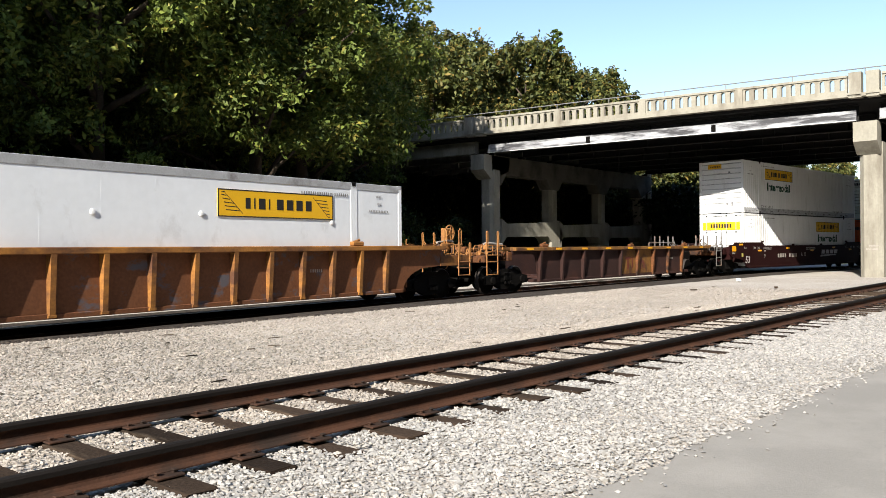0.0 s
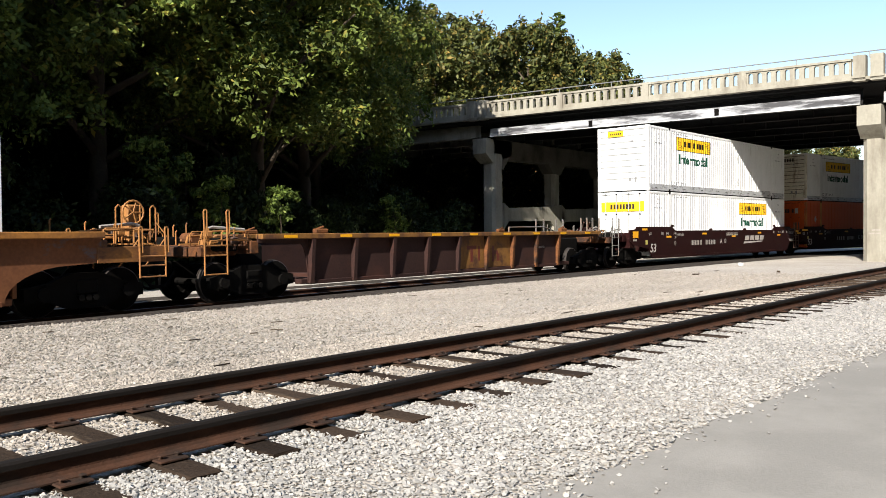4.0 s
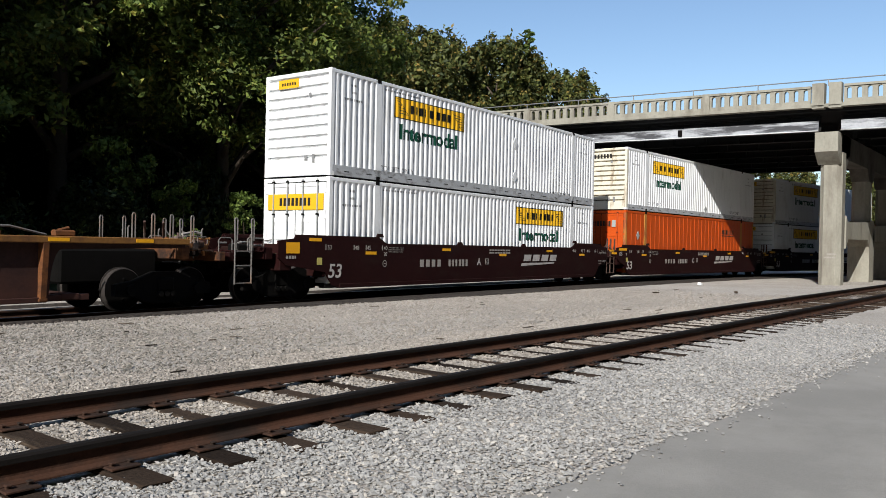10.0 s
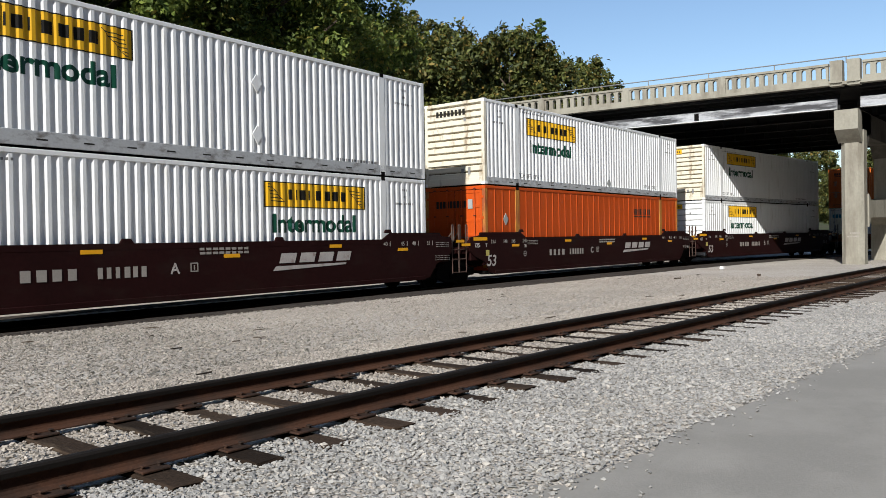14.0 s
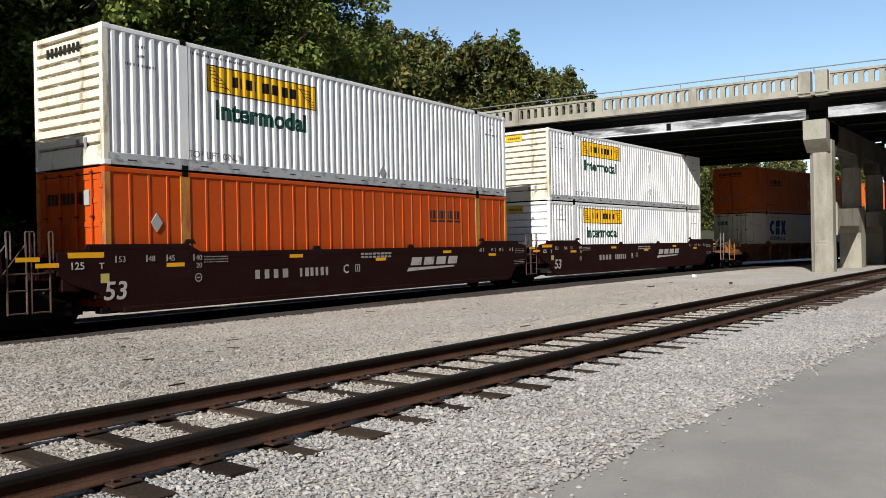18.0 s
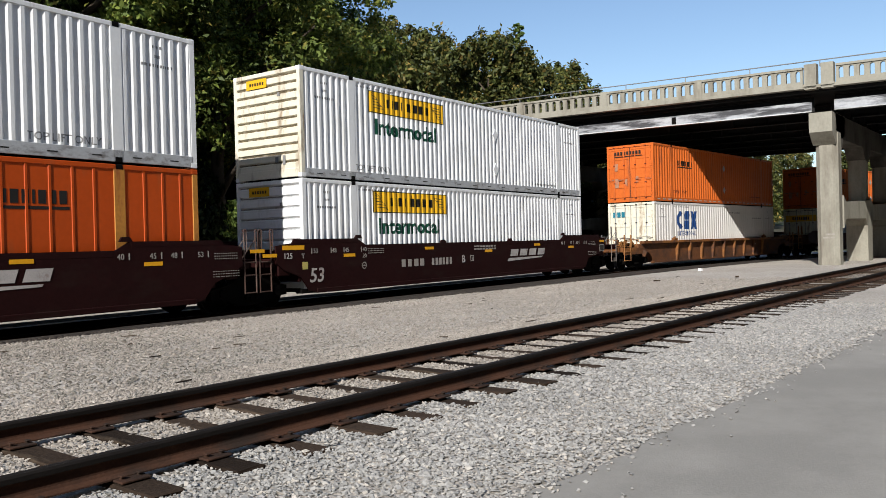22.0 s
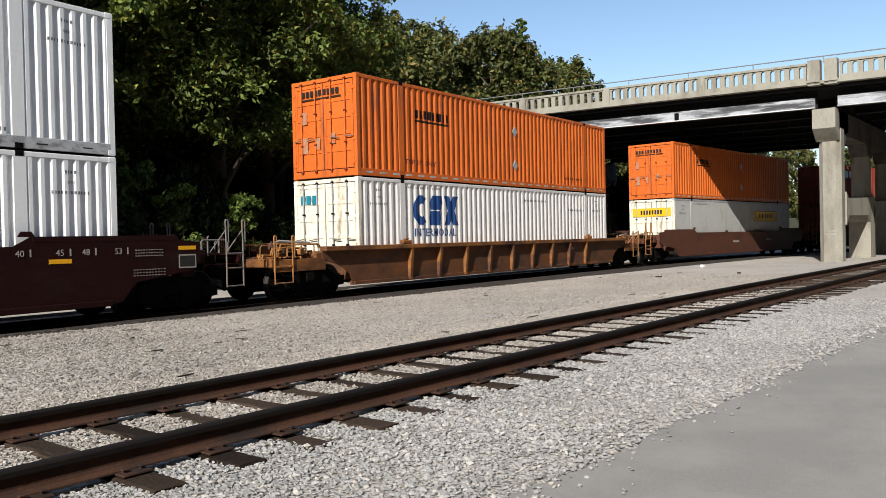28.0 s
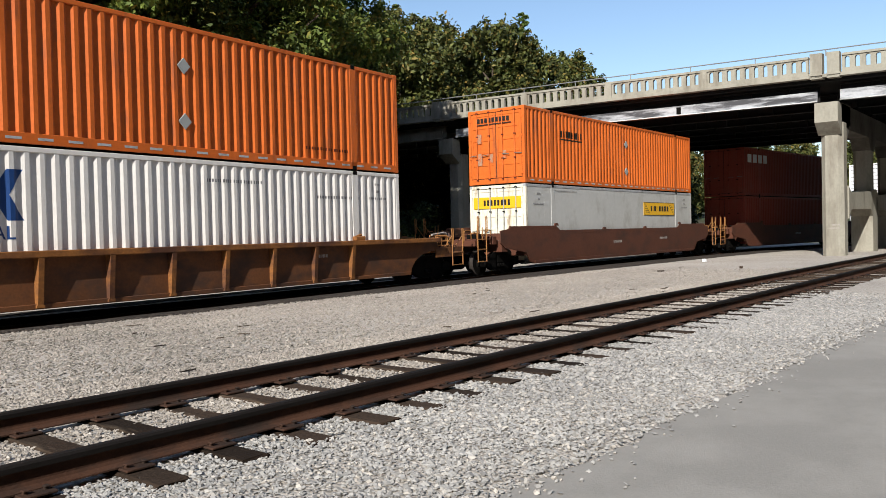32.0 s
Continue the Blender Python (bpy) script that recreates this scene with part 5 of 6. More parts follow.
def ribbed_car(label, mat, plate, first, pitch, count, low=0.34, top=1.50, tags=False, grab=GRAB, wheel=False, ends=(8.05, 8.05), rise=0.66, chord=(9.6, 9.9), plat=(11.30, 11.30), trucks=(9.74, 9.74), arch_w=1.25, rungs=((0.6, 1.70), (0.6, 1.70))):
    """A well car with upright outside ribs on its sides."""
    c = thing("well_car", label, "railway wagon", "cars of the freight train")
    seed = sum(map(ord, label))
    rnd = random.Random(seed)
    for s in (-1, 1):
        y = s * 1.36
        arch = [[(e + arch_w * (1 - math.cos(q * math.pi / 16)), low + rise * math.sin(q * math.pi / 16)) for q in range(9)] for e in ends]
        sp = Shape().prism([(-a, b) for a, b in arch[0][::-1]] + arch[1] + [(chord[1], low + rise + 0.04), (chord[1], top - 0.02), (-chord[0], top - 0.02), (-chord[0], low + rise + 0.04)], "y", min(y, y - s * 0.03), max(y, y - s * 0.03))
        part("side_plate", sp, plate, c, "rust stained recessed side plate arched over the trucks")
        part("top_chord", Shape().box(-chord[0], y + s * 0.16, top - 0.13, chord[1], y - s * 0.10, top, 0.015), OCHREPANEL if tags else mat, c, "top sill of the well")
        part("bottom_chord", Shape().box(-ends[0] + 0.05, y + s * 0.04, low - 0.03, ends[1] - 0.05, y - s * 0.16, low + 0.07, 0.01), plate, c)
        for i in range(count):
            u = first + i * pitch
            rb = Shape()
            o = y + s * 0.155
            rb.add([(u - 0.075, y, low + 0.02), (u + 0.075, y, low + 0.02), (u + 0.075, y, top - 0.12), (u - 0.075, y, top - 0.12),
                    (u - 0.055, y + s * 0.07, low + 0.02), (u + 0.055, y + s * 0.07, low + 0.02), (u + 0.055, o, top - 0.12), (u - 0.055, o, top - 0.12)],
                   [(4, 5, 6, 7), (0, 4, 7, 3), (1, 2, 6, 5), (0, 1, 5, 4)] if s < 0 else [(7, 6, 5, 4), (3, 7, 4, 0), (5, 6, 2, 1), (4, 5, 1, 0)])
            rb.box(u - 0.085, y + s * 0.075, low - 0.01, u + 0.085, y, low + 0.05, 0.008)
            part("rib", rb, plate if tags and i < 5 else mat, c)
        for u in (-POST, POST):
            lk = Shape().box(u - 0.22, y + s * 0.10, top - 0.01, u + 0.22, y - s * 0.05, top + 0.12, 0.03)
            lk.tube([(u - 0.1, y, top + 0.1), (u + 0.12, y, top + 0.16)], 0.04, 6)
            part("container_guide", lk, mat, c)
        if tags:
            for k in range(9):
                u = -7.4 + k * 1.875
                part("reflector", Shape().box(u, y + s * 0.165, top - 0.10, u + 0.42, y + s * 0.15, top - 0.03), REFLECT, c, "amber reflective strip")
    well_floor(c, min(8.2, ends[0] + 0.2, ends[1] + 0.9), low, plate)
    for k, s in enumerate((-1, 1)):
        if tags:
            # Added box that keeps the see-through gap under the platform black.
            part("gap_filler", Shape().box(s * (ends[k] + 0.7), -0.5, low + 0.25, s * (chord[k] - 0.1), 0.5, top - 0.25, 0.05), DARKIRON, c, "added dark box filling the black gap under the platform")
        else:
            part("bulkhead", Shape().box(s * 8.22, -1.30, low + 0.1, s * 8.3, 1.30, top - 0.15, 0.01), plate, c)
        end_platform(c, s, chord[k] - 0.1, plat[k], top - 0.10, mat, grab if s > 0 else GRAB, wheel and s > 0, rungs[k], 0.60, not tags)
        truck(c, s * trucks[k])
        coupler(c, s * (plat[k] - 0.05), s)
        rigging(c, s, chord[k] - 0.05, plat[k], top - 0.26, 5 + k + len(label))
    if tags:
        # looped hand grips and a low pipe rail by the far end, two repainted panels between the ribs
        for u, y in ((7.65, -1.3), (8.12, -1.3), (8.59, -1.3), (9.14, -1.3), (8.58, 1.3), (9.19, 1.3)):
            part("hand_grip", Shape().tube([(u, y, top - 0.1), (u, y, 2.05), (u + 0.015, y, 2.08), (u + 0.055, y, 2.08), (u + 0.07, y, 2.05), (u + 0.07, y, top - 0.1)], 0.017, 6), SILVER, c, "looped steel hand grip")
        for u in (7.95, 8.42):
            part("grip_brace", Shape().tube([(u, -1.28, 1.92), (u + 0.22, -1.0, top - 0.05)], 0.03, 6), DARKGRAB, c)
        part("pipe_rail", Shape().tube([(2.9, -1.12, top), (2.9, -1.12, top + 0.15), (5.2, -1.12, top + 0.17), (5.9, -1.12, top + 0.02)], 0.026, 6), SILVER, c, "low pale pipe rail along the top sill")
        for a, b in ((-0.28, 1.07), (1.24, 2.58)):
            pn = part("repainted_panel", Shape().box(a, -1.367, low + 0.09, b, -1.360, top - 0.14), OCHREPANEL, c, "ochre repainted panel with dark painted marks")
            mk = Shape()
            for m0, m1, z0, z1 in ((0.42, 0.92, 1.02, 1.14), (0.60, 0.74, 0.62, 1.02), (1.02, 1.12, 0.66, 1.12)) if a < 0 else ((0.28, 0.40, 0.60, 1.12), (0.40, 0.62, 0.84, 0.96), (0.55, 0.70, 0.62, 0.86)):
                mk.box(a + m0, -1.369, z0, a + m1, -1.366, z1)
            small(part("painted_mark", mk, DARKRED, pn))
    st = Shape()
    y = -1.395
    bars(st, 4.42, 4.85, 0.98, 1.06, -1.3605, 6, rnd, 0.5)
    small(part("stencil", st, PALE, c, "worn pale stencil"))
    return c


CARRIED = []          # (thing, place along the train, height above the rails)


def ride(ob, place, z=0.0):
    CARRIED.append((ob, place, z))
    return ob


BED = 0.444
OFFWHITE = material("off_white_container_paint", (0.66, 0.635, 0.60), 0.5, scale=0.8, vary=0.07, fine=12, bump=0.03, stain=(0.36, 0.31, 0.26), stain_at=(0.58, 0.80), stain_scale=(1.6, 1.6, 0.35))
DARKRUST = material("dark_rusty_car_paint", (0.145, 0.057, 0.021), 0.8, spec=0.15, scale=1.3, vary=0.3, fine=20, bump=0.12, stain=(0.032, 0.019, 0.014), stain_at=(0.44, 0.60), stain_scale=(0.9, 0.9, 1.5))
OCHREPANEL = material("ochre_panel_paint", (0.19, 0.088, 0.020), 0.75, scale=1.2, vary=0.25, fine=16, bump=0.08, stain=(0.075, 0.032, 0.016), stain_at=(0.48, 0.62), stain_scale=(1.4, 1.4, 1.2))
RUSTYELLOW = material("rust_streaked_yellow_car_paint", (0.225, 0.088, 0.020), 0.7, scale=1.3, vary=0.28, fine=20, bump=0.12, stain=(0.075, 0.030, 0.015), stain_at=(0.42, 0.60), stain_scale=(0.9, 0.9, 1.5))
DULLWHITE = material("dull_grey_white_sheet", (0.44, 0.44, 0.42), 0.5, scale=0.5, vary=0.07, fine=6, bump=0.02, stain=(0.28, 0.26, 0.23), stain_at=(0.52, 0.75), stain_scale=(0.9, 0.9, 0.6))
RUSTED = material("rusty_brown_car_paint", (0.125, 0.047, 0.016), 0.75, scale=1.3, vary=0.25, fine=20, bump=0.12, stain=(0.06, 0.030, 0.018), stain_at=(0.44, 0.62), stain_scale=(0.9, 0.9, 1.5))
W, V, A, B, C, D, E, F, G = -43.58, -21.72, 0.0, 19.44, 38.93, 62.64, 86.33, 109.9, 132.5
ride(ribbed_car("rusty yellow ribbed well car under a single white container", YELLOW, PLATE, -7.36, 1.042, 15, top=1.64, wheel=True, rungs=((0.69, 1.72), (0.69, 1.72))), W)
ride(ribbed_car("empty rusty brown ribbed well car with amber reflectors", DARKRUST, OLDPLATE, -6.42, 1.515, 9, tags=True, top=1.57, grab=SILVER, ends=(6.5, 5.84), rise=0.98, chord=(8.05, 8.95), plat=(9.55, 10.0), trucks=(7.97, 8.65), arch_w=0.25, rungs=((0.66, 2.10), ())), V)
ride(smooth_car("maroon articulated well car, leading unit, under white containers", MAROON, "A", "outer", "shared"), A)
ride(smooth_car("maroon articulated well car, middle unit, under orange and white containers", MAROON, "C", "shared", "shared"), B)
ride(smooth_car("maroon articulated well car, last unit, under white containers", MAROON, "B", "shared", "outer", mark_u=-8.13), C)
ride(ribbed_car("rusty yellow ribbed well car under cream and orange containers", RUSTYELLOW, RUSTED, -5.93, 1.46, 9, top=1.40, ends=(8.45, 8.50), rungs=((0.49, 1.69), (0.49, 1.69))), D)
ride(smooth_car("weathered brown well car under white and orange containers", BROWN, "", "outer", "outer", GRAB, stencils=False), E)
ride(smooth_car("weathered brown well car under faded red containers", BROWN, "", "outer", "outer", GRAB, stencils=False), F)
ride(smooth_car("maroon well car under white containers", MAROON, "", "outer", "outer"), G)

S0 = BED
S1 = BED + TALL + 0.03
ride(container("smooth grey-white sheet container with grey top rail and yellow banner", GREYWHITE, "sheet", rails=ALU, head=0.19, signs=[("plain_banner", 1.67, 2.50), ("bolt", -1.27, 1.88), ("bolt", 1.24, 1.92), ("bolt", 5.25, 1.80), ("marks", 4.2, 2.5)], end="doors"), W, S0)
ride(container("white corrugated container with yellow banner near its far end", WHITE, signs=[("banner", 1.69, 2.57), ("marks", 2.6, 2.45)], end="doors", end_sign="large"), A, S0)
ride(container("white corrugated container with yellow banner and grey base rail", WHITE, signs=[("banner", -5.38, 2.56), ("lift", -5.98, 0.30), ("vents", 1.5, 1.95), ("marks", 4.2, 0.30)], end_sign="small", rails=WHITE, base_rail=0.3), A, S1)
ride(container("orange container with narrow ribs and dark brand shapes", BRIGHTORANGE, "ribbed", 0.46, signs=[("dark", 3.2, 2.3), ("vent", -6.85, 1.75)], end="doors", end_sign="dark", marks=0, posts=OCHRE, rib=0.014), B, S0)
ride(container("white corrugated container with yellow banner over an orange one", WHITE, end_mat=CREAM, signs=[("banner", -5.45, 2.50), ("lift", -5.98, 0.32), ("vent", 0.9, 0.42), ("lift", 4.2, 0.32)], end_sign="black", base_rail=0.26), B, S1)
ride(container("white corrugated container with yellow banner, in the well", WHITE, signs=[("banner", -5.28, 2.66)], end_sign="small"), C, S0)
ride(container("white corrugated container with yellow banner and grooved cream end", WHITE, end_mat=CREAM, signs=[("banner", -5.34, 2.62), ("lift", -5.98, 0.30), ("vents", 1.4, 1.95), ("marks", 4.2, 0.30)], end_sign="small", base_rail=0.24), C, S1)
ride(container("off-white corrugated container with blue brand shapes and cream doors", OFFWHITE, end_mat=CREAM, period=0.29, signs=[("blue", -5.46, 2.46), ("marks", 1.0, 2.4), ("marks", 4.6, 2.1)], end="doors", end_sign="teal"), D, S0)
ride(container("orange corrugated container with black brand shapes and doors", ORANGE, period=0.285, deep=0.042, signs=[("dark", -5.4, 2.15), ("vents", 0.45, 2.0), ("marks", 4.2, 0.45), ("lift", -5.9, 0.45), ("dashes", 0, 0.09)], end="doors", end_sign="brand", marks=0, base_rail=0.22), D, S1)
ride(container("smooth white sheet container with yellow banner, cream doors", DULLWHITE, "sheet", rails=ALU, end_mat=CREAM, signs=[("plain_banner", 2.2, 2.35)], end="doors", end_sign="large"), E, S0)
ride(container("orange corrugated container with doors over a white one", ORANGE, period=0.285, deep=0.042, signs=[("dark", -5.4, 2.15), ("vents", 0.45, 2.0), ("dashes", 0, 0.09)], end="doors", end_sign="brand", marks=0, base_rail=0.22), E, S1)
ride(container("faded red corrugated container in the well", RED, signs=[], end="doors", marks=0), F, S0)
ride(container("faded red corrugated container on top of another", RED, signs=[("pale", -7.6, 2.5)], end="doors", marks=0), F, S1)
ride(container("white corrugated container far down the train", WHITE, signs=[("banner", -5.3, 2.6)], end="doors", end_sign="large"), G, S0)
ride(container("white corrugated container on top, far down the train", WHITE, signs=[("banner", -5.3, 2.6)], end_sign="small"), G, S1)

# ---------------------------------------------------------------- trees and undergrowth
def leaf_cloud(centres, radii, count, size, seed, squash=1.0, flat=0.25):
    """Many small pointed leaves over the skins of clumps; each leaf is an island of its own."""
    r = np.random.default_rng(seed)
    centres, radii = np.array(centres, float), np.array(radii, float)
    w = radii ** 2
    k = r.choice(len(centres), count, p=w / w.sum())
    sprigs = 13
    way = r.normal(size=(len(centres), sprigs, 3))
    way /= np.linalg.norm(way, axis=2)[..., None]
    way[..., 2] = np.where(way[..., 2] < -0.3, -way[..., 2], way[..., 2])
    far_out = 0.45 + 0.55 * r.random((len(centres), sprigs, 1))
    j = r.integers(0, sprigs, count)
    d = way[k, j]
    own = radii[k] * (0.10 + 0.12 * r.random((len(centres), sprigs))[k, j])
    p = centres[k] + d * far_out[k, j] * radii[k][:, None] * np.array([1, 1, squash]) + r.normal(size=(count, 3)) * own[:, None] * np.array([1.0, 1.0, 1.25])
    nrm = d * 0.8 + r.normal(size=(count, 3)) * 0.65
    nrm[:, 2] += flat
    nrm /= np.linalg.norm(nrm, axis=1)[:, None]
    a = np.cross(nrm, r.normal(size=(count, 3)))
    a /= np.linalg.norm(a, axis=1)[:, None]
    b = np.cross(nrm, a)
    s = size * (0.6 + 0.8 * r.random(count))[:, None]
    droop = nrm * s * 0.22
    v = np.stack([p - a * s, p - b * s * 0.46 + a * s * 0.12 + droop, p + a * s - droop, p + b * s * 0.46 + a * s * 0.12 + droop], 1).reshape(-1, 3)
    return v


def leaves_mesh(name, v, mat):
    me = bpy.data.meshes.new(name)
    n = len(v) // 4
    me.vertices.add(4 * n)
    me.vertices.foreach_set("co", v.astype(np.float32).ravel())
    me.loops.add(4 * n)
    me.loops.foreach_set("vertex_index", np.arange(4 * n, dtype=np.int32))
    me.polygons.add(n)
    me.polygons.foreach_set("loop_start", np.arange(0, 4 * n, 4, dtype=np.int32))
    me.materials.append(mat)
    me.update(calc_edges=True)
    me.validate()
    return me


def tree_meshes(seed, tall, wide, low, count, size, mat, lumps=210, plump=0.88):
    """Trunk with limbs, and a crown of clumps at the limbs' ends; origin at the foot."""
    rnd = random.Random(seed)
    wood = Shape()
    lean = (rnd.uniform(-0.5, 0.5), rnd.uniform(-0.5, 0.5))
    pts = [(0, 0, -0.6), (0.1 * lean[0], 0.1 * lean[1], tall * 0.2), (0.6 * lean[0], 0.6 * lean[1], tall * 0.5), (lean[0], lean[1], tall * 0.85)]
    wood.tube(pts, [0.034 * tall * 0.6, 0.026 * tall * 0.6, 0.018 * tall * 0.6, 0.006 * tall * 0.6], 9)
    centres, radii = [], []
    for i in range(lumps):
        h = low + (tall - low) * (i + 0.5) / lumps
        q = (h - low) / (tall - low)
        reach = wide * math.sqrt(max(0.05, 1 - (2 * q - 0.85) ** 2 / 1.45)) * rnd.uniform(0.5, 1.0)
        an = i * 2.399 + rnd.uniform(-0.4, 0.4)
        c = (math.cos(an) * reach + lean[0] * q, math.sin(an) * reach + lean[1] * q, h + rnd.uniform(-0.5, 0.5))
        centres.append(c)
        radii.append(wide * rnd.uniform(0.10, 0.24) * (1.1 - 0.35 * q) * plump)
        if i % 7 == 0:
            z0 = max(low * 0.6, h - reach * 0.6)
            f = min(0.9, z0 / tall)
            wood.tube([(lean[0] * f, lean[1] * f, z0), (c[0] * 0.5, c[1] * 0.5, (z0 + c[2]) / 2 + 0.3), c], [0.13, 0.08, 0.03], 5)
    return wood.mesh("trunk", BARK, True), leaves_mesh("crown", leaf_cloud(centres, radii, count, size, seed), mat)


def plant_tree(meshes, x, y, z, turn, size, label, group="trees behind the main track"):
    t = thing("tree", label, "tree", group)
    t.matrix_world = pose(x, y, z, 0, 0, turn) @ Matrix.Diagonal((size, size, size, 1))
    part("trunk", meshes[0], BARK, t)
    part("crown", meshes[1], meshes[1].materials[0], t)
    return t


ROUND = tree_meshes(1, 15.0, 5.2, 4.0, 52000, 0.105, LEAF, 125, 1.15)
TALLT = tree_meshes(2, 18.0, 4.6, 4.2, 52000, 0.105, LEAF, 125, 1.15)
WARM = tree_meshes(3, 15.5, 5.0, 4.4, 52000, 0.105, LEAF_WARM, 125, 1.15)
FAR = tree_meshes(4, 20.0, 8.0, 2.0, 62000, 0.23, LEAF_FAR, 190, 1.15)
WOODS = tree_meshes(5, 20.0, 8.0, 1.0, 11000, 0.46, LEAF_FAR, 110, 1.3)
FAR_SMALL = tree_meshes(4, 20.0, 8.0, 2.0, 26000, 0.33, LEAF_FAR, 190, 1.15)
LOCUST = "leafy deciduous tree, dark green, on the bank behind the track"
WARML = "deciduous tree with leaves turning yellow beside the bridge"
# The first four trees stand out of view, added to shade those in view.
for i, (kind, x, y, turn, size) in enumerate([
        (ROUND, 1.2, 25.3, 40, 0.92), (TALLT, 3.5, 22.8, 70, 0.66), (ROUND, -5.5, 24.8, 100, 0.95), (ROUND, 4.0, 28.0, 190, 0.85), (ROUND, 8.5, 28.8, 130, 0.95), (TALLT, 8.0, 31.0, 30, 1.05), (WARM, 13.5, 27.4, 80, 1.0), (TALLT, 16.5, 30.5, 310, 0.98),
        (WARM, 19.5, 26.4, 260, 0.92), (WARM, 24.0, 29.0, 10, 0.98), (ROUND, 27.3, 32.2, 170, 0.88), (WARM, 30.3, 36.5, 120, 0.98), (ROUND, 23.5, 33.5, 75, 1.05),
        (TALLT, 12.5, 36.5, 15, 1.1), (ROUND, 19.5, 38, 45, 1.15), (TALLT, 28, 41, 220, 1.0), (TALLT, 3, 38, 120, 1.1), (ROUND, 33.0, 43, 20, 1.0)]):
    z = float(ground_z(np.array(float(x)), np.array(float(y)))) - 0.1
    plant_tree(kind, x, y, z, turn, size * 1.2, WARML if kind is WARM else LOCUST)
for x, y, turn, size in ((62, 43, 0, 0.92), (52, 46, 100, 0.92), (72.5, 42.5, 220, 0.89), (84, 36, 310, 0.55), (44, 52, 160, 1.0), (96, 31, 20, 0.55), (70, 33, 250, 0.55), (78, 35, 90, 0.55), (64, 37, 140, 0.6), (105, 24, 60, 0.4)):
    plant_tree(FAR if size > 0.7 else FAR_SMALL, x, y, 1.0, turn, size, "broad rounded tree behind the bridge, green and yellowing")
for x, y, turn, size in ((150, 40, 30, 0.75), (172, 34, 80, 0.8), (190, 22, 140, 0.7), (140, 52, 210, 0.8)):
    plant_tree(FAR_SMALL, x, y, 0.5, turn, size, "distant broad tree beyond the bridge")

for i in range(11):
    plant_tree(WOODS, 2 + i * 6.5, 50 + 5 * (i % 2), 2.0, i * 97, 0.85, "dense broad tree deep in the woods")

# a thin conifer whose tip stands over the broad trees
pine_wood = Shape().tube([(0, 0, -0.5), (0, 0, 12), (0.1, 0, 22.0)], [0.30, 0.18, 0.03], 8)
pine_at, pine_r = [], []
for k in range(46):
    h = 9.0 + 13.0 * k / 46
    reach = (23.0 - h) * 0.34 * (0.7 + 0.3 * math.sin(k * 1.7))
    tip = (math.cos(k * 2.4) * reach, math.sin(k * 2.4) * reach, h + 0.35 * reach)
    pine_wood.tube([(0, 0, h - 0.1), tip], [0.05, 0.015], 4)
    for q in (0.45, 0.75, 1.0):
        pine_at.append((tip[0] * q, tip[1] * q, h + 0.35 * reach * q))
        pine_r.append(0.34 - 0.12 * q)
PINE = (pine_wood.mesh("trunk", BARK), leaves_mesh("crown", leaf_cloud(pine_at, pine_r, 5200, 0.15, 71, 0.5), LEAF))
plant_tree(PINE, 66.5, 42.2, 0.6, 0, 1.0, "feathery conifer tip above the broad trees")

# unseen woods behind the lane, added to block low sky light from that side
for i in range(15):
    x = -48 + i * 10.5
    plant_tree(WOODS, x, -20.0 - 5.0 * (i % 2), -0.3, i * 77, 1.2 + 0.12 * (i % 3), "unseen broad tree added behind the lane to block sky light", "woods behind the lane")
# More unseen trees past the bridge, added against sky light from there.
for i in range(14):
    x = 72 + i * 8
    plant_tree(WOODS, x, min(-2.5, float(main_y(x)) - 11.5) - 5 * (i % 2), -0.3, i * 131, 0.72, "unseen broad tree added beyond the bridge to block sky light", "woods beyond the bridge")

# Unseen trees to the left, added to cut the glow near the horizon.
for i in range(9):
    plant_tree(WOODS, -52 - 9 * (i % 2), -36 + i * 7.5 if i < 6 else 20 + (i - 5) * 9, -0.3, i * 53, 1.0, "unseen broad tree added along the line to block low sky glow", "woods along the line")


def thicket(seed, count):
    rnd = random.Random(seed)
    centres = [(rnd.uniform(-1.6, 1.6), rnd.uniform(-0.9, 0.9), rnd.uniform(0.2, 2.0)) for _ in range(16)]
    radii = [rnd.uniform(0.4, 0.85) for _ in centres]
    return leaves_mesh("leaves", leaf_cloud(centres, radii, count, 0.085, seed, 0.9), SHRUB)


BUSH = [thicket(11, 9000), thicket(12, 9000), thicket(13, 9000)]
STEMS = []
for k in range(7):
    STEMS.append(Shape().tube([(0.1 * k - 0.3, 0, -0.2), (0.35 * k - 1.0, 0.1 * (k % 3), 0.9), (0.42 * k - 1.2, 0.2 * (k % 2), 1.7)], [0.04, 0.025, 0.01], 5).mesh("stem", BARK))
rnd = random.Random(21)
for i in range(26):
    x = -14 + i * 1.8 + rnd.uniform(-0.5, 0.5)
    y = float(main_y(min(x, 40))) + rnd.uniform(8.0, 10.0) + (6.0 if i % 2 == 0 else 0)
    if x > 33:
        y += 3.0
    b = thing("shrub", "green leafy undergrowth shrub on the bank, coloured dark for shade", "shrub", "undergrowth on the bank")
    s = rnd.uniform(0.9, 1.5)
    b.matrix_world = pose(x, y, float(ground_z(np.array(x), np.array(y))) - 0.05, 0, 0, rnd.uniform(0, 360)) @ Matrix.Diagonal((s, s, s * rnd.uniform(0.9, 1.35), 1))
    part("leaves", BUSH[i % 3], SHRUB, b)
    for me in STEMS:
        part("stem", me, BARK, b)

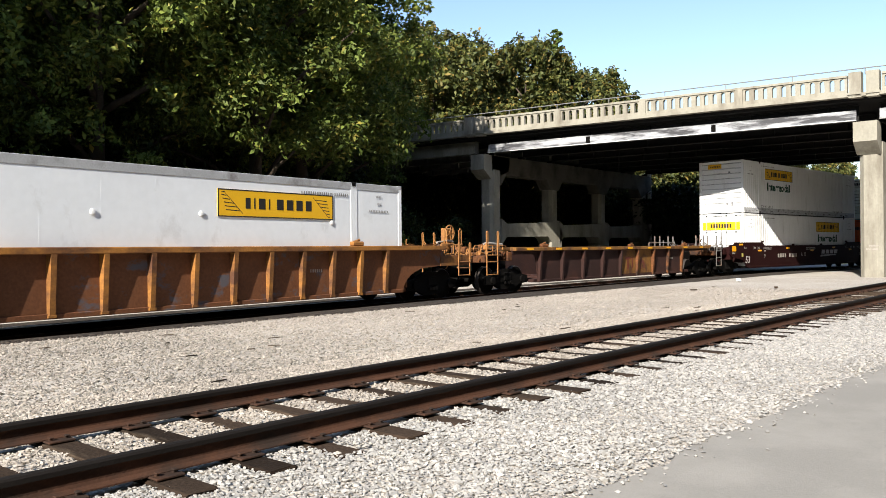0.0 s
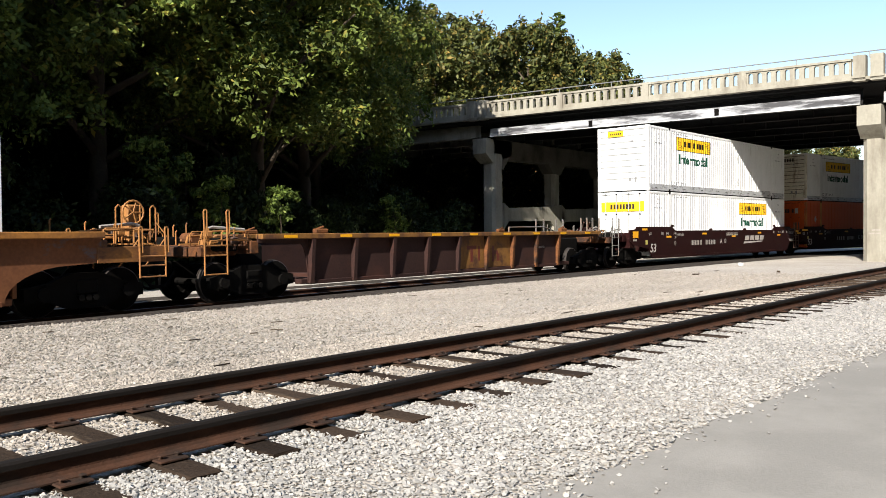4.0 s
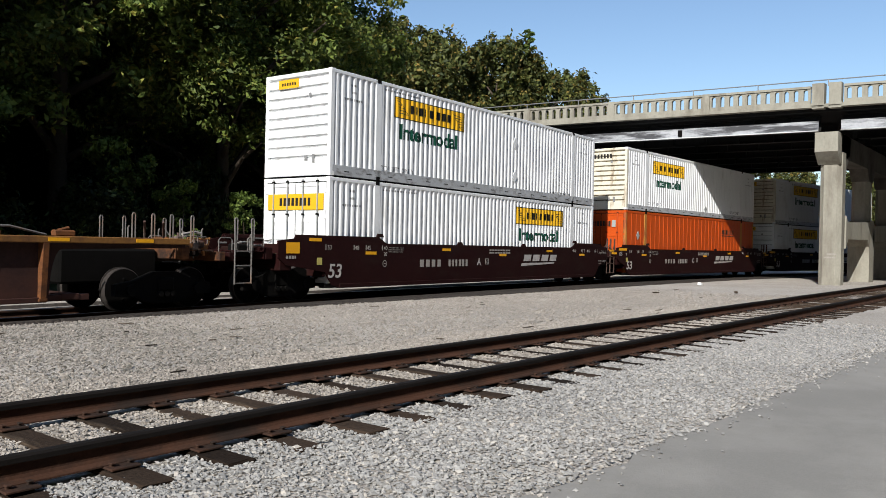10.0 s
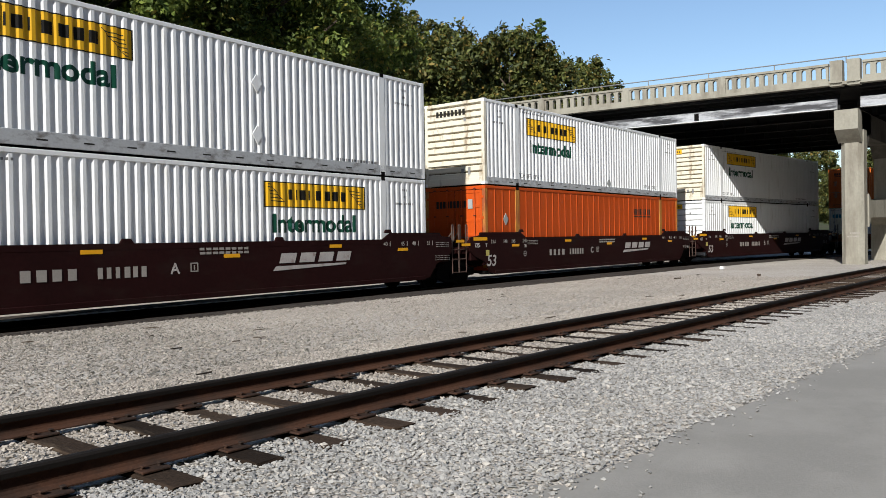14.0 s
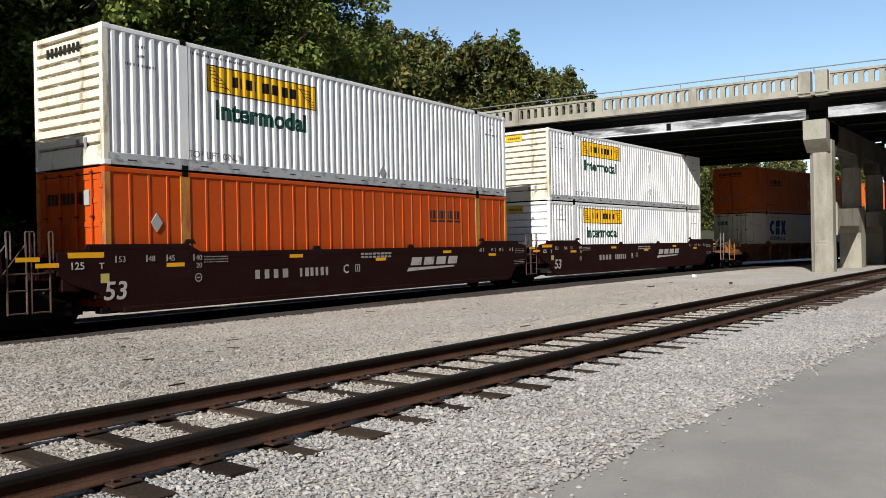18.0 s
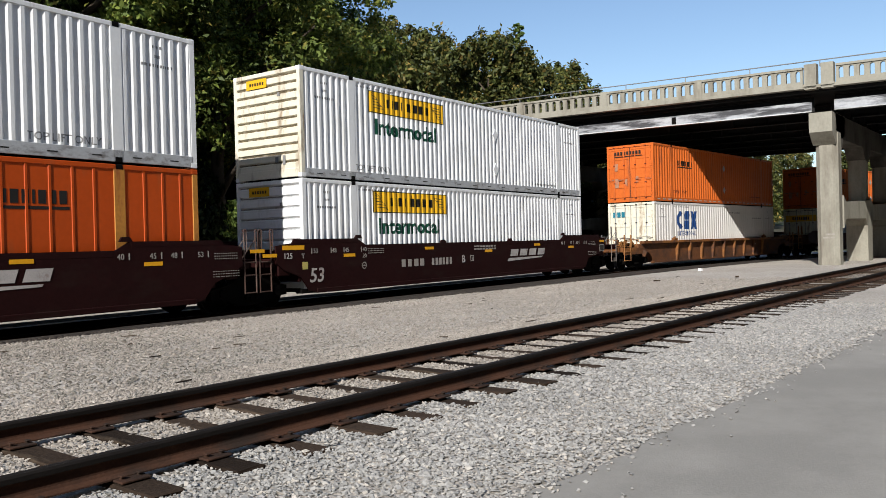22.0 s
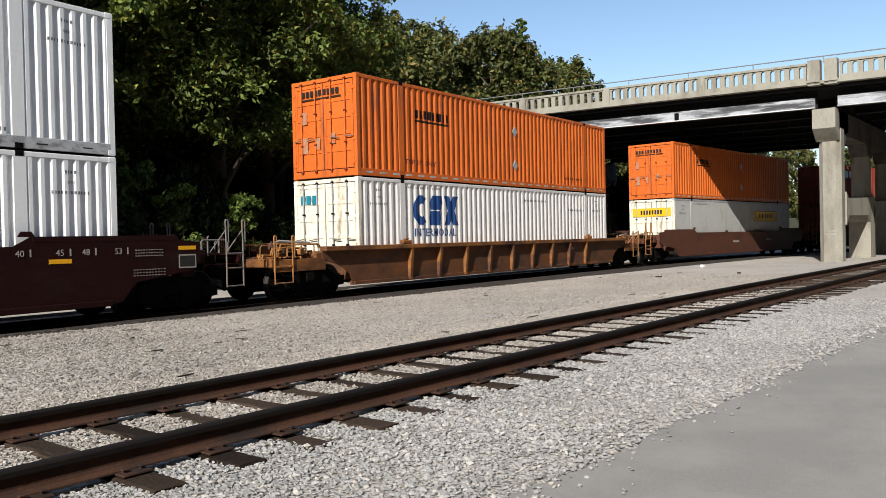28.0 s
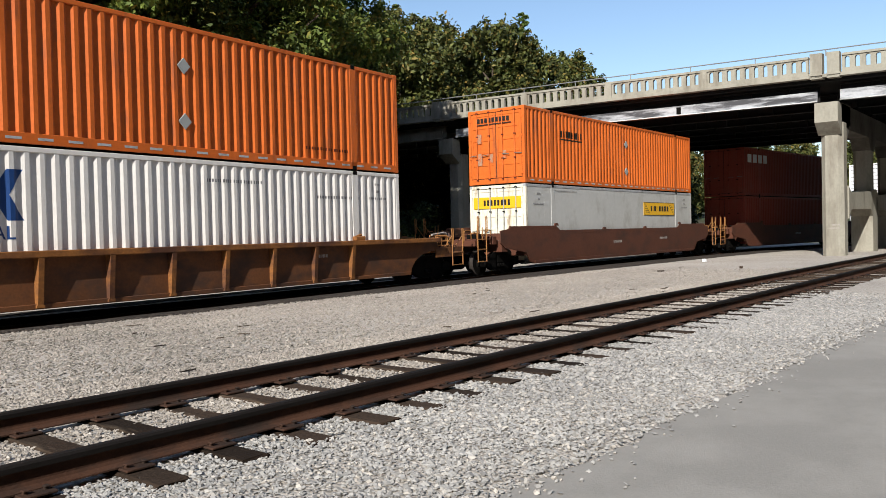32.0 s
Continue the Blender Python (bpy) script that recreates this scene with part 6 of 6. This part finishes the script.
TALL_STEMS = [Shape().tube([(0.1 * k, 0, -0.2), (0.25 * k, 0.08 * k, 1.4), (0.42 * k, 0.15 * k, 2.6), (0.5 * k, 0.12 * k, 3.6)], [0.04, 0.03, 0.02, 0.008], 5).mesh("stem", BARK) for k in (-1, 0.15, 1.2)]
SPRAY = random.Random(63)
SUNNY = [leaves_mesh("leaves", leaf_cloud([(SPRAY.uniform(-1.1, 1.2), SPRAY.uniform(-0.5, 0.5), SPRAY.uniform(1.9, 4.3)) for k in range(20)], [SPRAY.uniform(0.20, 0.52) for k in range(20)], 1700, 0.10, 90 + q, 0.7), LEAF) for q in range(2)]
for x, y, s in ((16.0, 24.2, 0.80), (18.7, 24.0, 0.76), (25.6, 24.8, 0.72), (14.3, 24.8, 1.05)):
    b = thing("shrub", "light green sapling leaning out towards the track", "shrub", "undergrowth on the bank")
    b.matrix_world = pose(x, y, float(ground_z(np.array(x), np.array(y))) - 0.05, 0, 0, x * 50) @ Matrix.Diagonal((s, s, s, 1))
    part("leaves", SUNNY[int(x) % 2], LEAF, b)
    for me in TALL_STEMS:
        part("stem", me, BARK, b)
# Added dark-leaved thickets close bright gaps low in the woods.
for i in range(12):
    b = thing("shrub", "green tall thicket added deep in the woods, coloured dark for shade", "shrub", "undergrowth on the bank")
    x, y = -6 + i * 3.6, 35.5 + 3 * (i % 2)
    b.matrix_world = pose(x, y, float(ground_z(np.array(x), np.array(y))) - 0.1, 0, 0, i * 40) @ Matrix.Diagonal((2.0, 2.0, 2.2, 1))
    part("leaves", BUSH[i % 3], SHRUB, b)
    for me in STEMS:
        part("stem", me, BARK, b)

# Added thickets put shade-dark leaves before the lit trees behind the bridge.
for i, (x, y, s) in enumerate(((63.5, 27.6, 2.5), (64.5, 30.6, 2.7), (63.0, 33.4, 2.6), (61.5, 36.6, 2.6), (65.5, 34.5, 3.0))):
    b = thing("shrub", "green tall thicket added behind the bridge, coloured dark for shade", "shrub", "undergrowth behind the bridge")
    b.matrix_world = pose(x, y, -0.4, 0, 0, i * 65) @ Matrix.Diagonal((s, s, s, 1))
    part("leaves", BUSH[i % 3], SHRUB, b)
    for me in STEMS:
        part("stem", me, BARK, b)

# ---------------------------------------------------------------- poles
pole = thing("utility_pole", "slim pale utility pole beyond the bridge", "pole", at=pose(60.4, 29.7, -0.5))
part("shaft", Shape().tube([(0, 0, -0.3), (0, 0, 10.0)], [0.18, 0.14], 10), GALV, pole)
part("crossarm", Shape().box(-0.06, -1.1, 9.4, 0.06, 1.1, 9.55, 0.01), GALV, pole)
post = thing("sign_post", "small post with a lamp at the bridge end", "post", at=TRUE_SIZE @ pose(bx(32.6, -0.3), 32.6, TOP - 0.8))
part("shaft", Shape().tube([(0, 0, 0), (0, 0, 2.6)], 0.05, 8), SILVER, post)
part("lamp_head", Shape().box(-0.12, -0.1, 2.5, 0.12, 0.1, 2.72, 0.03), SILVER, post)

# ---------------------------------------------------------------- loose stones
ico_v = np.array([(1, 0, 0), (0, 1, 0), (-1, 0, 0), (0, -1, 0), (0.3, 0.2, 0.8), (-0.2, -0.3, 0.75), (0, 0, -1)], float)
ico_f = np.array([(0, 1, 4), (1, 2, 4), (2, 5, 4), (2, 3, 5), (3, 0, 5), (0, 4, 5), (1, 0, 6), (2, 1, 6), (3, 2, 6), (0, 3, 6)])


def stones(name, label, x, y, z, size, seed, mat):
    """Crushed stones as one sheet of small angular lumps."""
    r = np.random.default_rng(seed)
    n = len(x)
    jag = 1.0 + r.normal(size=(n, len(ico_v), 1)) * 0.20
    v = ico_v[None] * jag * (size[:, None, None] * (0.65 + 0.7 * r.random((n, 1, 3))))
    a = r.random(n) * 6.283
    t = (r.random(n) - 0.5) * 1.4
    ca, sa, ct, st = np.cos(a)[:, None], np.sin(a)[:, None], np.cos(t)[:, None], np.sin(t)[:, None]
    X, Y, Z = v[..., 0], v[..., 1], v[..., 2] * 0.56
    Y, Z = Y * ct - Z * st, Y * st + Z * ct
    X, Y = X * ca - Y * sa, X * sa + Y * ca
    P = np.stack([X + x[:, None], Y + y[:, None], Z + z[:, None]], -1).reshape(-1, 3)
    F = (ico_f[None] + (np.arange(n) * len(ico_v))[:, None, None]).reshape(-1, 3)
    me = bpy.data.meshes.new(name)
    me.vertices.add(len(P))
    me.vertices.foreach_set("co", P.astype(np.float32).ravel())
    me.loops.add(F.size)
    me.loops.foreach_set("vertex_index", F.astype(np.int32).ravel())
    me.polygons.add(len(F))
    me.polygons.foreach_set("loop_start", np.arange(0, F.size, 3, dtype=np.int32))
    me.polygons.foreach_set("use_smooth", np.zeros(len(F), bool))
    me.materials.append(mat)
    me.update(calc_edges=True)
    return tagged(new(name, me), label, "gravel", kind="stuff")


def scatter(count, x0, x1, y0, y1, seed, least=0.016, spread_=0.019):
    r = np.random.default_rng(seed)
    x, y = x0 + (x1 - x0) * r.random(count), y0 + (y1 - y0) * r.random(count)
    lane_edge = 2.54 - 0.022 * (x - 4)
    keep = (y > lane_edge - 0.65 * r.random(count) ** 7) & (r.random(count) < np.clip((y - lane_edge + 0.30) / 0.75, 0.05, 1))
    keep &= r.random(count) < np.clip((x1 - x) / 3.5, 0, 1) * np.clip((x - x0) / 4.0, 0, 1)
    rail = np.minimum(np.abs(y - NEAR_Y + 0.753), np.abs(y - NEAR_Y - 0.753))
    keep &= rail > 0.085
    ph = np.abs((x - 3.35 + 0.31) % 0.62 - 0.31)
    keep &= ~((np.abs(y - NEAR_Y) < 1.26) & (ph < 0.075 + 0.065 * r.random(count)))
    # only what a walker beside the lane would see within the view wedge
    ang = np.degrees(np.arctan2(y, x))
    keep &= (ang > 3) & (ang < 95 + 70 * r.random(count) ** 2)
    x, y = x[keep], y[keep]
    size = least + spread_ * r.random(len(x)) ** 2.5
    z = np.where(y < 2.54 - 0.022 * (x - 4) + 0.05, 0.014, ground_z(x, y) - 0.001)
    between = np.abs(y - NEAR_Y) < 1.25
    z = np.where(between, z + 0.005, z)
    return x, y, z, size


stones("crushed_stone_near", "sharp bluish grey crushed stones beside the lane", *scatter(124000, -5.0, 19.0, 1.3, 4.75, 31, 0.011, 0.017), 41, STONE)
stones("crushed_stone_middle", "sharp pale tan crushed stones along the siding", *scatter(96000, -5.0, 21.0, 4.75, 8.2, 33, 0.011, 0.018), 43, FINE_STONE)
stones("crushed_stone_far", "pale grey crushed stones towards the main track", *scatter(70000, 0.0, 30.0, 6.9, 15.0, 32, 0.008, 0.020), 42, FINE_STONE)
stones("soiled_stone", "grey stones soiled with earth near the main track", *scatter(30000, -6.0, 10.5, 6.9, 14.6, 34, 0.009, 0.018), 44, SOILED_STONE)


# ---------------------------------------------------------------- litter on the ballast
def litter(name, label, category, x, y, turn, outline, h, mat):
    """A flat broken piece lying on the stones."""
    ob = thing(name, label, category, "litter on the ballast")
    part("piece", Shape().prism(outline, "z", 0, h), mat, ob)
    ob.matrix_world = pose(x, y, float(ground_z(np.array(float(x)), np.array(float(y)))) + 0.012, 2, 3, turn)
    return ob


litter("wood_scrap", "dark split piece of old tie lying on ballast", "wood", 29.1, 9.55, 20, [(-0.22, -0.06), (0.25, -0.05), (0.20, 0.04), (-0.18, 0.06)], 0.06, TIE)
litter("wood_scrap", "short dark splinter of wood lying on ballast", "wood", 26.4, 11.4, 70, [(-0.15, -0.03), (0.16, -0.02), (0.12, 0.03), (-0.1, 0.03)], 0.04, TIE)
litter("white_stone", "large pale stone lying beside the main track", "stone", 34.8, 13.0, 0, [(-0.10, -0.08), (0.06, -0.10), (0.12, 0.02), (0.02, 0.10), (-0.09, 0.06)], 0.12, WHITE)
rnd = random.Random(77)
for i in range(26):
    x, y = rnd.uniform(5, 30), rnd.uniform(7.2, 13.6)
    w = rnd.uniform(0.05, 0.16)
    litter("twig", "thin dark fallen twig on the ballast", "twig", x, y, rnd.uniform(0, 180), [(-w, -0.008), (w * 0.2, -0.012), (w, 0.002), (w * 0.1, 0.012)], 0.015, BARK)


# ---------------------------------------------------------------- what moves
def pulled(t):
    """Metres that the train has been drawn along by t seconds."""
    q = (t - 16.0) / 16.0
    return float(np.polynomial.chebyshev.chebval(q, (-2.9434, 52.7033, 2.0882, -0.2359, -0.0863, -0.0513, 0.0122, 0.0549, -0.0155, -0.0255)))


def car_pose(place, z, t):
    s = place - pulled(t)
    xa, ya, _ = along(s - 9.0)
    xb, yb, _ = along(s + 9.0)
    return pose((xa + xb) / 2, (ya + yb) / 2, RAIL + z, 0, 0, math.degrees(math.atan2(yb - ya, xb - xa)))


def motions():
    for ob, place, z in CARRIED:
        walk(ob, [(t, car_pose(place, z, t)) for t in np.arange(0, 32.01, 1.0)])
    spin = [(t, math.degrees(-pulled(t) / WHEEL_R)) for t in np.arange(0, 32.01, 0.16)]
    for w in WHEELS:
        x, y, z = w.location
        walk(w, [(t, pose(x, y, z, 0, a % 360, 0)) for t, a in spin])


motions()
